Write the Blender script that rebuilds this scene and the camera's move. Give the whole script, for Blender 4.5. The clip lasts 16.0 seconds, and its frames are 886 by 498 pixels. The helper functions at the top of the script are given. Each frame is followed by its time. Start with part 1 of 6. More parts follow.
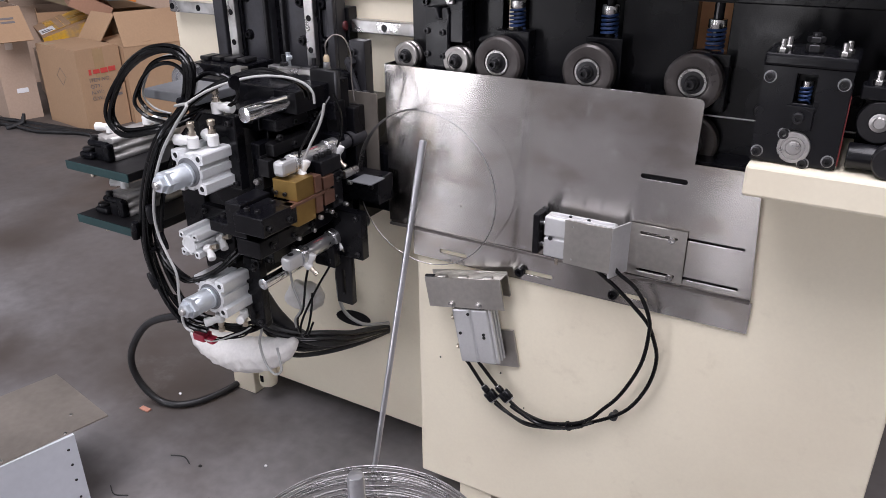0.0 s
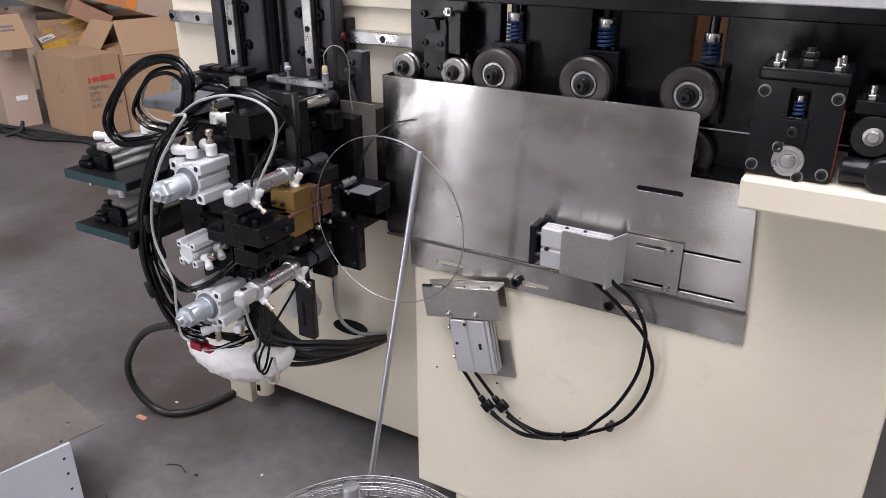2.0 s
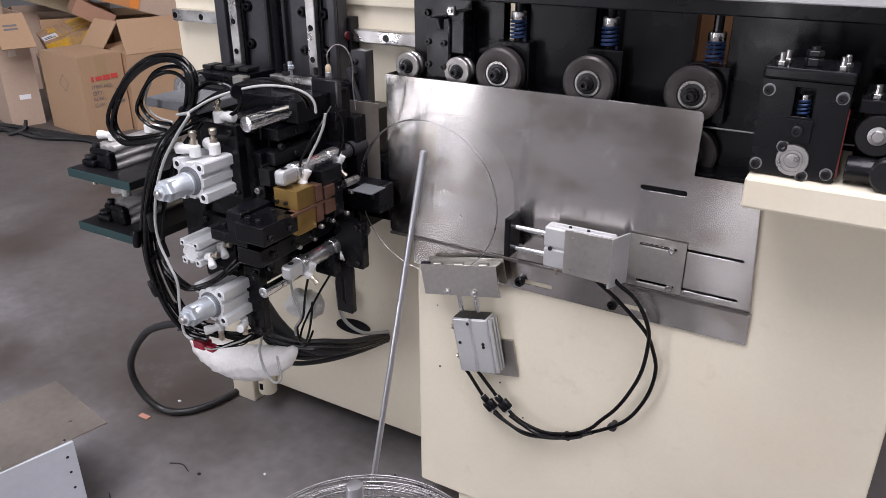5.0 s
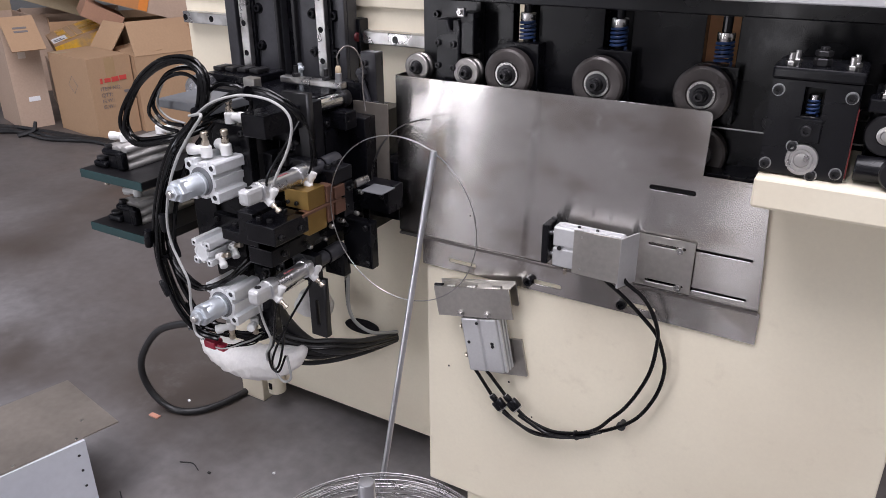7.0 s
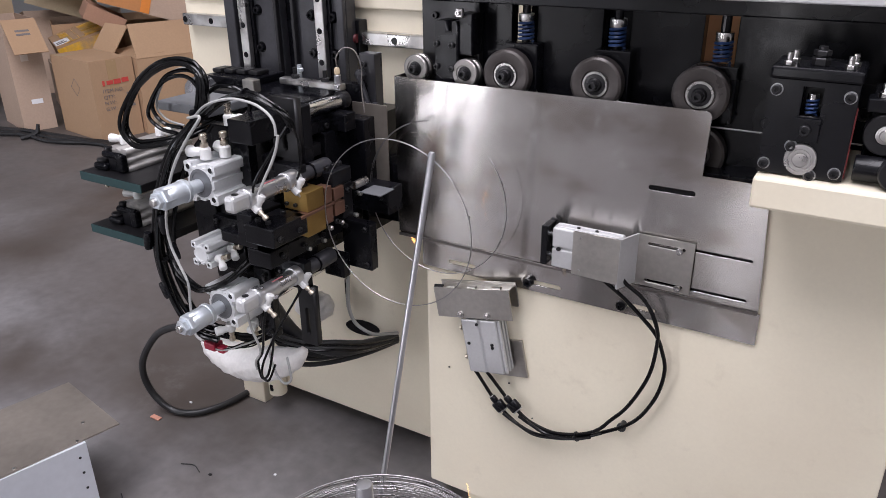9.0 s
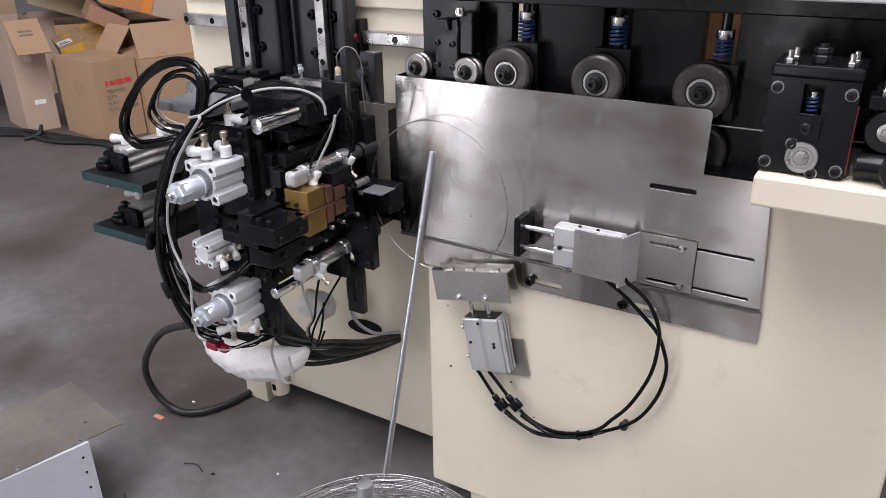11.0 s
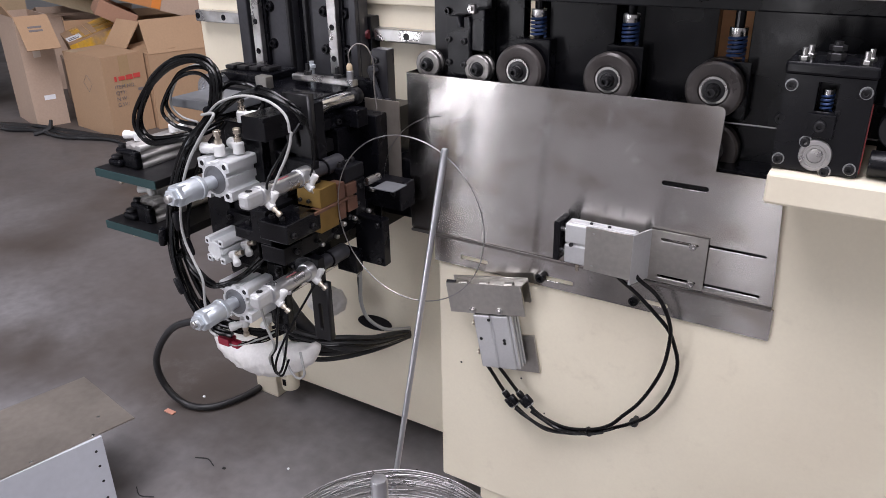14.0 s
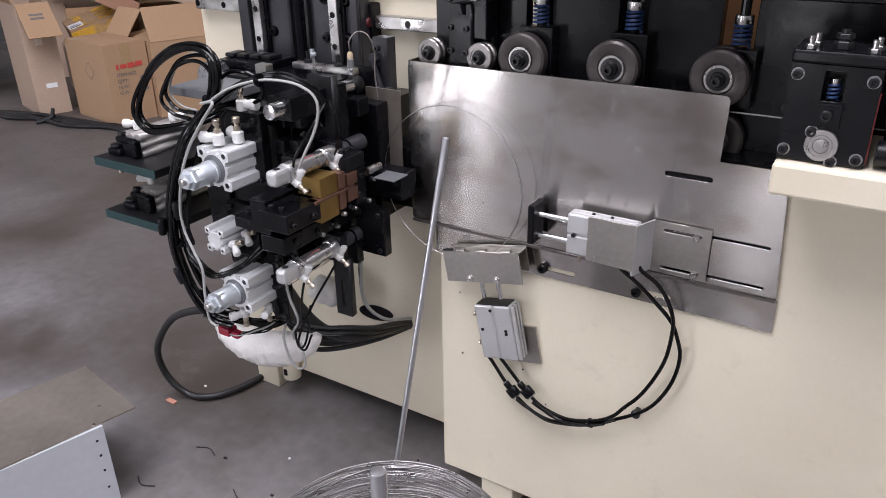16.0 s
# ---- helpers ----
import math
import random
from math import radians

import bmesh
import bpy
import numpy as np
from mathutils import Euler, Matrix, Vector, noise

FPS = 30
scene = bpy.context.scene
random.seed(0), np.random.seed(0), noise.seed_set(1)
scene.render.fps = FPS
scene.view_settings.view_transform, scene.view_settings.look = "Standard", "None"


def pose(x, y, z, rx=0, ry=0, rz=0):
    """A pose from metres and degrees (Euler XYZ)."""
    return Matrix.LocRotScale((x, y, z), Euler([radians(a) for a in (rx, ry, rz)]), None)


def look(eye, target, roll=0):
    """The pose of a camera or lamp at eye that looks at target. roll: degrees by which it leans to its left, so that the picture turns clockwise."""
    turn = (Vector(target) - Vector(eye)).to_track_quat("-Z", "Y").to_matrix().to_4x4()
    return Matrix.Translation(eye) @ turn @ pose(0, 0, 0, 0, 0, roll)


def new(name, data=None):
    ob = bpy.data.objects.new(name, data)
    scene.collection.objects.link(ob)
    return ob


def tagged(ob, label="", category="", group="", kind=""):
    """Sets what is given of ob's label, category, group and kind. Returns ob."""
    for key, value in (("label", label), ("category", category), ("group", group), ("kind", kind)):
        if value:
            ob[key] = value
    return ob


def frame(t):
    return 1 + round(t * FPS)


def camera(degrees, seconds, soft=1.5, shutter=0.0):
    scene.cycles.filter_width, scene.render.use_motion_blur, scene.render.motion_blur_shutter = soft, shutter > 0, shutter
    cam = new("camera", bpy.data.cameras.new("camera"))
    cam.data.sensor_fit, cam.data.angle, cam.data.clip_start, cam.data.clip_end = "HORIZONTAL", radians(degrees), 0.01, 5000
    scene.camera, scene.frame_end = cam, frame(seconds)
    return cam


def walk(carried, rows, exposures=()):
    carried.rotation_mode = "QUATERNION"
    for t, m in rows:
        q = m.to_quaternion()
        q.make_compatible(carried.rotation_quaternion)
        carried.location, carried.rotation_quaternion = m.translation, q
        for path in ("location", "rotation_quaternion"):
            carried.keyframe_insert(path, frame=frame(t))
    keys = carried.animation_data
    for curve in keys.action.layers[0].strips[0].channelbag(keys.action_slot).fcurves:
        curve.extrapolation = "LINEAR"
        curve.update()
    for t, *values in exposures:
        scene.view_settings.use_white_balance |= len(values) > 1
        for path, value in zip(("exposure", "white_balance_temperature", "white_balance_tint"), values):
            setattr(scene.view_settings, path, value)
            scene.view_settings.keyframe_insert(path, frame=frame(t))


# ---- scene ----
cam = camera(61.0, 16.0, soft=0.85, shutter=0.4)
PATH = [
    (0, (0.0, 0.011, 1.175), (-0.914, 1.582, 0.34), -0.4),
    (0.5, (-0.004, 0.012, 1.175), (-0.91, 1.59, 0.345), -0.1),
    (1, (-0.002, 0.013, 1.178), (-0.908, 1.591, 0.349), -0.1),
    (1.5, (0.001, 0.01, 1.181), (-0.909, 1.589, 0.358), -0.1),
    (2, (0.003, 0.01, 1.18), (-0.911, 1.591, 0.365), -0.1),
    (2.5, (0.005, 0.011, 1.181), (-0.912, 1.593, 0.37), -0.2),
    (3, (0.006, 0.009, 1.18), (-0.91, 1.591, 0.37), -0.2),
    (3.5, (0.005, 0.01, 1.18), (-0.909, 1.592, 0.367), -0.2),
    (4, (0.001, 0.01, 1.18), (-0.913, 1.592, 0.365), -0.1),
    (6.5, (0.002, 0.004, 1.178), (-0.928, 1.576, 0.362), -0.3),
    (7, (0.0, 0.0, 1.18), (-0.933, 1.571, 0.367), -0.3),
    (7.5, (0.001, -0.001, 1.181), (-0.935, 1.571, 0.372), -0.3),
    (8, (0.003, 0.001, 1.182), (-0.937, 1.571, 0.372), -0.5),
    (8.5, (0.004, 0.004, 1.18), (-0.936, 1.573, 0.37), -0.5),
    (9, (0.005, 0.005, 1.18), (-0.936, 1.572, 0.369), -0.6),
    (11.5, (0.008, 0.008, 1.18), (-0.943, 1.567, 0.363), -1.0),
    (12, (0.007, 0.008, 1.18), (-0.947, 1.563, 0.36), -1.1),
    (12.5, (0.005, 0.008, 1.178), (-0.951, 1.562, 0.359), -1.1),
    (13, (0.003, 0.005, 1.178), (-0.954, 1.558, 0.359), -1.0),
    (13.5, (0.003, 0.003, 1.181), (-0.955, 1.554, 0.359), -1.0),
    (14, (0.002, 0.001, 1.184), (-0.958, 1.549, 0.359), -1.0),
    (14.5, (0.002, 0.002, 1.185), (-0.963, 1.543, 0.351), -1.1),
    (15, (0.002, 0.002, 1.184), (-0.963, 1.54, 0.344), -1.0),
    (15.5, (0.0, 0.008, 1.181), (-0.964, 1.543, 0.336), -1.0),
    (16, (0.0, 0.011, 1.182), (-0.962, 1.545, 0.33), -1.0),
]
walk(cam, [(t, look(eye, target, roll)) for t, eye, target, roll in PATH])

# ---- world and light ----
world = bpy.data.worlds.new("sky")
scene.world = world
world.use_nodes = True
sky = world.node_tree.nodes.new("ShaderNodeTexSky")
sky.sky_type, sky.sun_disc = "NISHITA", False
sky.sun_elevation, sky.sun_rotation = radians(40), radians(200)
world.node_tree.links.new(sky.outputs[0], world.node_tree.nodes["Background"].inputs[0])
world.node_tree.nodes["Background"].inputs[1].default_value = 0.12


def area_lamp(name, eye, target, w, h, power, colour=(1, 1, 1)):
    data = bpy.data.lights.new(name, "AREA")
    data.shape, data.size, data.size_y, data.energy, data.color = "RECTANGLE", w, h, power, colour
    ob = new(name, data)
    ob.matrix_world = look(eye, target)
    return ob


# daylight in unseen, assumed openings; doorway and slit placed for the guard plate's bright bands
area_lamp("doorway_daylight", (-3.25, -3.14, 1.2), (-3.25, 0, 1.15), 1.0, 2.3, 62, (0.97, 0.965, 1.06))
area_lamp("slit_window_daylight", (-0.62, -3.14, 1.25), (-0.62, 0, 1.2), 0.30, 2.2, 10, (0.97, 0.965, 1.06))
# west window and roof lights are assumed too, as general fill
area_lamp("window_daylight", (-8.9, -1.0, 2.6), (0, -1.0, 1.4), 3.0, 2.2, 50, (0.97, 0.965, 1.08))
area_lamp("roof_light_daylight", (-1.2, -0.7, 5.35), (-1.2, -0.7, 0), 2.4, 4.6, 440, (1.0, 0.965, 1.05))
# unseen second roof lamp, added to brighten faces turned to the right
area_lamp("east_roof_fill", (2.8, -0.7, 5.35), (2.8, -0.7, 0), 2.0, 4.6, 300, (1.0, 0.965, 1.05))
scene.view_settings.exposure = -0.19


# ---- materials ----
def surf(name, col, rough=0.5, metal=0.0, var=0.08, scale=6.0, fine=60.0, bump=0.05, stretch=(1, 1, 1), rvar=0.08,
         stain=None, stain_amount=0.0, stain_scale=3.0, coat=0.0, spec=0.5, grain=0.0, scuff=None, scuff_scale=14.0, scuff_amount=0.5):
    """A node material: base colour with cloudy variation at two scales, stains, uneven gloss and fine relief."""
    m = bpy.data.materials.new(name)
    m.use_nodes = True
    n, l = m.node_tree.nodes, m.node_tree.links
    b = n["Principled BSDF"]
    geo = n.new("ShaderNodeNewGeometry")
    mp = n.new("ShaderNodeMapping")
    mp.inputs["Scale"].default_value = stretch
    l.new(geo.outputs["Position"], mp.inputs["Vector"])
    big, small = n.new("ShaderNodeTexNoise"), n.new("ShaderNodeTexNoise")
    big.inputs["Scale"].default_value, big.inputs["Detail"].default_value = scale, 4
    small.inputs["Scale"].default_value, small.inputs["Detail"].default_value = fine, 3
    for t in (big, small):
        l.new(mp.outputs[0], t.inputs["Vector"])
    mixv = n.new("ShaderNodeMath")
    mixv.operation = "ADD"
    l.new(big.outputs[0], mixv.inputs[0])
    l.new(small.outputs[0], mixv.inputs[1])
    ramp = n.new("ShaderNodeMapRange")
    ramp.inputs[1].default_value, ramp.inputs[2].default_value = 0.6, 1.4
    ramp.inputs[3].default_value, ramp.inputs[4].default_value = 1 - var, 1 + var
    l.new(mixv.outputs[0], ramp.inputs[0])
    mul = n.new("ShaderNodeVectorMath")
    mul.operation = "SCALE"
    mul.inputs[0].default_value = col
    l.new(ramp.outputs[0], mul.inputs[3])
    colour = mul.outputs[0]
    if stain:
        st = n.new("ShaderNodeTexNoise")
        st.inputs["Scale"].default_value, st.inputs["Detail"].default_value = stain_scale, 6
        l.new(mp.outputs[0], st.inputs["Vector"])
        sr = n.new("ShaderNodeMapRange")
        sr.interpolation_type = "SMOOTHERSTEP"
        sr.inputs[1].default_value, sr.inputs[2].default_value = 0.36, 0.74
        sr.inputs[4].default_value = stain_amount
        l.new(st.outputs[0], sr.inputs[0])
        mx = n.new("ShaderNodeMix")
        mx.data_type = "RGBA"
        l.new(sr.outputs[0], mx.inputs["Factor"])
        l.new(colour, mx.inputs["A"])
        mx.inputs["B"].default_value = (*stain, 1)
        colour = mx.outputs["Result"]
    if scuff:
        sc = n.new("ShaderNodeTexNoise")
        sc.inputs["Scale"].default_value, sc.inputs["Detail"].default_value, sc.inputs["Roughness"].default_value = scuff_scale, 9, 0.68
        l.new(geo.outputs["Position"], sc.inputs["Vector"])
        cr = n.new("ShaderNodeMapRange")
        cr.interpolation_type = "SMOOTHSTEP"
        cr.inputs[1].default_value, cr.inputs[2].default_value, cr.inputs[4].default_value = 0.56, 0.76, scuff_amount
        l.new(sc.outputs[0], cr.inputs[0])
        mz = n.new("ShaderNodeMix")
        mz.data_type = "RGBA"
        l.new(cr.outputs[0], mz.inputs["Factor"])
        l.new(colour, mz.inputs["A"])
        mz.inputs["B"].default_value = (*scuff, 1)
        colour = mz.outputs["Result"]
    l.new(colour, b.inputs["Base Color"])
    rr = n.new("ShaderNodeMapRange")
    rr.inputs[1].default_value, rr.inputs[2].default_value = 0.3, 0.7
    rr.inputs[3].default_value, rr.inputs[4].default_value = max(0.02, rough - rvar), min(1, rough + rvar)
    l.new(big.outputs[0], rr.inputs[0])
    l.new(rr.outputs[0], b.inputs["Roughness"])
    b.inputs["Metallic"].default_value = metal
    b.inputs["Coat Weight"].default_value = coat
    b.inputs["Specular IOR Level"].default_value = spec
    if grain:
        along = n.new("ShaderNodeCombineXYZ")
        along.inputs[2].default_value = 1.0
        l.new(along.outputs[0], b.inputs["Tangent"])
        b.inputs["Anisotropic"].default_value = grain
    if bump:
        bp = n.new("ShaderNodeBump")
        bp.inputs["Strength"].default_value, bp.inputs["Distance"].default_value = bump, 0.002
        l.new(small.outputs[0], bp.inputs["Height"])
        l.new(bp.outputs[0], b.inputs["Normal"])
    return m


def glow(name, col, strength):
    m = surf(name, col, 0.5)
    b = m.node_tree.nodes["Principled BSDF"]
    b.inputs["Emission Color"].default_value, b.inputs["Emission Strength"].default_value = (*col, 1), strength
    return m


ROLLER = surf("worn_roller_steel", (0.050, 0.043, 0.041), 0.36, 0.35, var=0.22, scale=18, fine=140, bump=0.04, rvar=0.12, scuff=(0.13, 0.115, 0.11), scuff_scale=40, scuff_amount=0.4)
GREYTOOL = surf("grey_machined_plate", (0.16, 0.165, 0.175), 0.42, 0.4, var=0.1, scale=10, bump=0.04)
CREAM = surf("cream_paint", (0.75, 0.687, 0.548), 0.42, var=0.03, scale=2.5, fine=180, bump=0.03, stain=(0.58, 0.49, 0.37), stain_amount=0.26, stain_scale=3.2, scuff=(0.42, 0.35, 0.26), scuff_scale=16, scuff_amount=0.22)
STEEL = surf("brushed_stainless", (0.50, 0.48, 0.465), 0.19, 1.0, var=0.05, scale=9, fine=500, bump=0, stretch=(0.6, 1, 1), rvar=0.07, stain=(0.31, 0.275, 0.245), stain_amount=0.8, stain_scale=16, grain=0.95, scuff=(0.74, 0.73, 0.72), scuff_scale=20, scuff_amount=0.9)
SHEET = surf("cut_sheet_steel", (0.45, 0.43, 0.40), 0.38, 1.0, var=0.12, scale=9, fine=120, bump=0.02, rvar=0.08)
BLACK = surf("black_oxide_steel", (0.0035, 0.0035, 0.0048), 0.25, 0.0, var=0.35, scale=11, fine=120, bump=0.05, rvar=0.14, spec=0.25)
BLACK2 = surf("dark_machined_steel", (0.014, 0.0135, 0.015), 0.36, 0.4, var=0.25, scale=12, fine=150, bump=0.05)
CHROME = surf("hardened_chrome_rod", (0.75, 0.75, 0.76), 0.13, 1.0, var=0.05, rvar=0.05, bump=0)
# the darker mottling in its colour stands in for dark reflections
RAILM = surf("ground_rail_steel", (0.64, 0.63, 0.62), 0.3, 1.0, var=0.12, scale=20, bump=0.02, rvar=0.12, stain=(0.34, 0.32, 0.31), stain_amount=0.7, stain_scale=28)
ALU = surf("anodised_aluminium", (0.58, 0.58, 0.585), 0.46, 0.7, var=0.06, scale=15, fine=200, bump=0.02)
ALUW = surf("white_cast_aluminium", (0.72, 0.73, 0.74), 0.45, 0.35, var=0.06, scale=15, fine=200, bump=0.04)
BARREL = surf("turned_barrel_steel", (0.60, 0.60, 0.61), 0.3, 0.95, var=0.06, scale=25, bump=0.02)
EXTRUDE = surf("grey_extruded_aluminium", (0.46, 0.445, 0.43), 0.40, 0.45, var=0.12, scale=14, fine=160, bump=0.03, stain=(0.20, 0.17, 0.155), stain_amount=0.5, stain_scale=9)
ZINC = surf("zinc_plated_nut", (0.64, 0.68, 0.72), 0.42, 0.8, var=0.08, scale=30, bump=0.02)
BRASS = surf("brass_block", (0.30, 0.19, 0.06), 0.42, 0.85, var=0.12, scale=25, bump=0.03)
COPPER = surf("copper_electrode", (0.23, 0.125, 0.09), 0.45, 0.8, var=0.2, scale=40, bump=0.04, stain=(0.2, 0.1, 0.07), stain_amount=0.6, stain_scale=60)
FITBRASS = surf("nickel_brass_screw", (0.52, 0.46, 0.38), 0.3, 0.9, var=0.1, scale=40, bump=0)
WHITEP = surf("white_nylon", (0.70, 0.70, 0.69), 0.45, var=0.04, bump=0.02)
RUBBER = surf("black_hose", (0.003, 0.003, 0.0034), 0.2, var=0.2, scale=30, bump=0.01, spec=0.3)
CABLE = surf("black_cable_sheath", (0.014, 0.014, 0.015), 0.45, var=0.25, scale=30, bump=0.05)
GREYHOSE = surf("pale_grey_hose", (0.37, 0.37, 0.36), 0.45, var=0.06, bump=0.02)
WIRE = surf("bright_steel_wire", (0.34, 0.33, 0.33), 0.32, 1.0, var=0.08, scale=30, bump=0)
GALV = surf("galvanised_pole", (0.52, 0.52, 0.54), 0.36, 1.0, var=0.03, scale=20, bump=0.01)
BLUE = surf("blue_spring_paint", (0.02, 0.045, 0.13), 0.35, var=0.15, bump=0.02)
TEAL = surf("dark_teal_board", (0.008, 0.034, 0.036), 0.45, var=0.2, scale=12, bump=0.04)
RED = surf("red_plastic", (0.30, 0.012, 0.035), 0.4, var=0.1)
AMBERD = surf("clear_amber_plastic", (0.45, 0.36, 0.24), 0.3, var=0.05)
CARTON = surf("corrugated_card", (0.42, 0.27, 0.16), 0.85, var=0.08, scale=3, fine=90, bump=0.08, stain=(0.33, 0.21, 0.13), stain_amount=0.4)
CARTON2 = surf("greyed_card", (0.46, 0.34, 0.26), 0.85, var=0.08, scale=3, fine=90, bump=0.08)
CARTON3 = surf("orange_card", (0.50, 0.22, 0.08), 0.8, var=0.08, scale=3, fine=90, bump=0.06)
CARDIN = surf("carton_inside", (0.40, 0.30, 0.19), 0.9, var=0.06, scale=3, fine=90, bump=0.05)
CARDOLIVE = surf("olive_card", (0.36, 0.29, 0.19), 0.85, var=0.08, scale=3, fine=90, bump=0.08)
CARDSHINE = surf("taped_card", (0.60, 0.52, 0.45), 0.2, var=0.05, bump=0.02)
CARTONR = surf("reddish_card", (0.36, 0.20, 0.13), 0.85, var=0.08, scale=3, fine=90, bump=0.08)
CARDYELLOW = surf("yellowish_card", (0.52, 0.40, 0.20), 0.85, var=0.08, scale=3, fine=90, bump=0.08)
ORANGE = surf("bright_orange_print", (0.72, 0.24, 0.04), 0.6, var=0.06, bump=0.02)
TAPE = surf("yellow_printed_tape", (0.75, 0.42, 0.04), 0.3, var=0.2, scale=8, bump=0.02, stain=(0.40, 0.26, 0.15), stain_amount=1.0, stain_scale=14)
CLEARTAPE = surf("brown_packing_tape", (0.40, 0.27, 0.15), 0.22, var=0.06, bump=0.02)
PAPER = surf("white_label", (0.80, 0.80, 0.82), 0.7, var=0.04, bump=0)
INKRED = surf("red_ink", (0.55, 0.06, 0.05), 0.8, bump=0)
PINK = surf("faded_red_print", (0.38, 0.13, 0.14), 0.5, bump=0)
INK = surf("grey_ink", (0.17, 0.15, 0.15), 0.8, bump=0)
CONCRETE = surf("floor_concrete", (0.180, 0.172, 0.174), 0.5, var=0.3, scale=2.6, fine=28, bump=0.12, rvar=0.16, stain=(0.060, 0.048, 0.041), stain_amount=1.0, stain_scale=1.5, scuff=(0.27, 0.265, 0.27), scuff_scale=5.5, scuff_amount=0.3)
# browner and darker with rising y, the edge broken up by noise
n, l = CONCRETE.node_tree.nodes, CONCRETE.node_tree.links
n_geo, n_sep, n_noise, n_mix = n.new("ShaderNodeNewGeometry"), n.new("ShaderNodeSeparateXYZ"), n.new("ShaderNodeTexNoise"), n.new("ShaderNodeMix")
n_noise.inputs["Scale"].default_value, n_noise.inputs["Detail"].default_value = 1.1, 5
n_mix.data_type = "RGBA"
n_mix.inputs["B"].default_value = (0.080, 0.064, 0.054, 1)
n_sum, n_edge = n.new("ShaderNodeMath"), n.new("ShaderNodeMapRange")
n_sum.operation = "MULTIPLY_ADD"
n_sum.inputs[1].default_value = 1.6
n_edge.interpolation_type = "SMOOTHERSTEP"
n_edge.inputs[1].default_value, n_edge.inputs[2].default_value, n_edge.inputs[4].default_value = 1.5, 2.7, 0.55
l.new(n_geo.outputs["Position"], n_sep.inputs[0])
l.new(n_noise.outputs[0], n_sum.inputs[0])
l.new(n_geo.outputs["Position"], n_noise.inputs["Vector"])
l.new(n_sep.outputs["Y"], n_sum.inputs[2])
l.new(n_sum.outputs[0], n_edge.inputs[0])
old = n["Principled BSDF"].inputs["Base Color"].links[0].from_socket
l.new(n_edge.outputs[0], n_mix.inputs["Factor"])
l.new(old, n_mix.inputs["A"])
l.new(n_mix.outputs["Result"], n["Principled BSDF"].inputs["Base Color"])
WALLP = surf("hall_wall_paint", (0.36, 0.36, 0.36), 0.8, var=0.06, scale=1.5, bump=0.05)
ROOF = surf("roof_sheet", (0.45, 0.46, 0.47), 0.6, var=0.08, scale=2, bump=0.05)
PLASTICBAG = surf("white_woven_bag", (0.74, 0.72, 0.70), 0.45, var=0.10, scale=22, fine=160, bump=0.3)
BRICKY = surf("orange_chip", (0.50, 0.24, 0.17), 0.8)
RINGM = surf("turned_bearing_steel", (0.42, 0.41, 0.40), 0.3, 1.0, var=0.1, scale=30, bump=0.02)
GROOVEM = surf("greasy_roller_steel", (0.27, 0.255, 0.245), 0.34, 0.85, var=0.2, scale=50, bump=0.03)
DISC = surf("dull_turned_disc", (0.47, 0.455, 0.445), 0.32, 0.9, var=0.12, scale=60, bump=0.03)
BOREM = surf("bore_edge_highlight", (0.42, 0.42, 0.43), 0.35, 0.8, var=0.25, scale=120, bump=0.02)
REDSTOP = surf("dark_red_rubber", (0.09, 0.008, 0.012), 0.45, var=0.2)
REDSHIM = surf("dark_red_shim", (0.16, 0.02, 0.02), 0.5, var=0.1)
SLIDEM = surf("blued_slide_steel", (0.040, 0.040, 0.046), 0.34, 0.25, var=0.2, scale=9, fine=140, bump=0.03, rvar=0.1, stain=(0.022, 0.021, 0.023), stain_amount=0.6, stain_scale=14)
WRAPM = surf("dark_grey_wrap", (0.020, 0.020, 0.023), 0.42, var=0.25, scale=30, fine=120, bump=0.15)
DULL = surf("dull_dark_sheet", (0.17, 0.155, 0.145), 0.34, 0.8, var=0.12, scale=9, fine=120, bump=0.02)
SHEETB = surf("brownish_sheet_steel", (0.36, 0.32, 0.28), 0.42, 0.8, var=0.12, scale=4, bump=0.02)
GREYP = surf("pale_grey_sheet", (0.50, 0.515, 0.555), 0.4, 0.0, var=0.06, scale=4, bump=0.02)
SPARK = glow("spark_glow", (1.0, 0.42, 0.10), 9.0)
BROWN = surf("lit_carton_brown", (0.50, 0.25, 0.12), 0.7, var=0.15, scale=10, bump=0.1)


# ---- building helpers ----
def box(bm, x0, x1, y0, y1, z0, z1, bev=0.0):
    r = bmesh.ops.create_cube(bm, size=1.0, matrix=Matrix.Translation(((x0 + x1) / 2, (y0 + y1) / 2, (z0 + z1) / 2)) @ Matrix.Diagonal((abs(x1 - x0), abs(y1 - y0), abs(z1 - z0), 1)))
    if bev:
        es = list({e for v in r["verts"] for e in v.link_edges})
        bmesh.ops.bevel(bm, geom=es, offset=bev, segments=2, affect="EDGES", profile=0.5)
    return bm


def rod(bm, p0, p1, r, seg=20, r2=None, bev=0.0):
    p0, p1 = Vector(p0), Vector(p1)
    d = p1 - p0
    m = Matrix.Translation((p0 + p1) / 2) @ d.to_track_quat("Z", "Y").to_matrix().to_4x4()
    res = bmesh.ops.create_cone(bm, cap_ends=True, segments=seg, radius1=r, radius2=r if r2 is None else r2, depth=d.length, matrix=m)
    if bev:
        es = [e for e in {e for v in res["verts"] for e in v.link_edges} if any(len(f.verts) > 4 for f in e.link_faces)]
        bmesh.ops.bevel(bm, geom=es, offset=bev, segments=2, affect="EDGES", profile=0.5)
    return bm


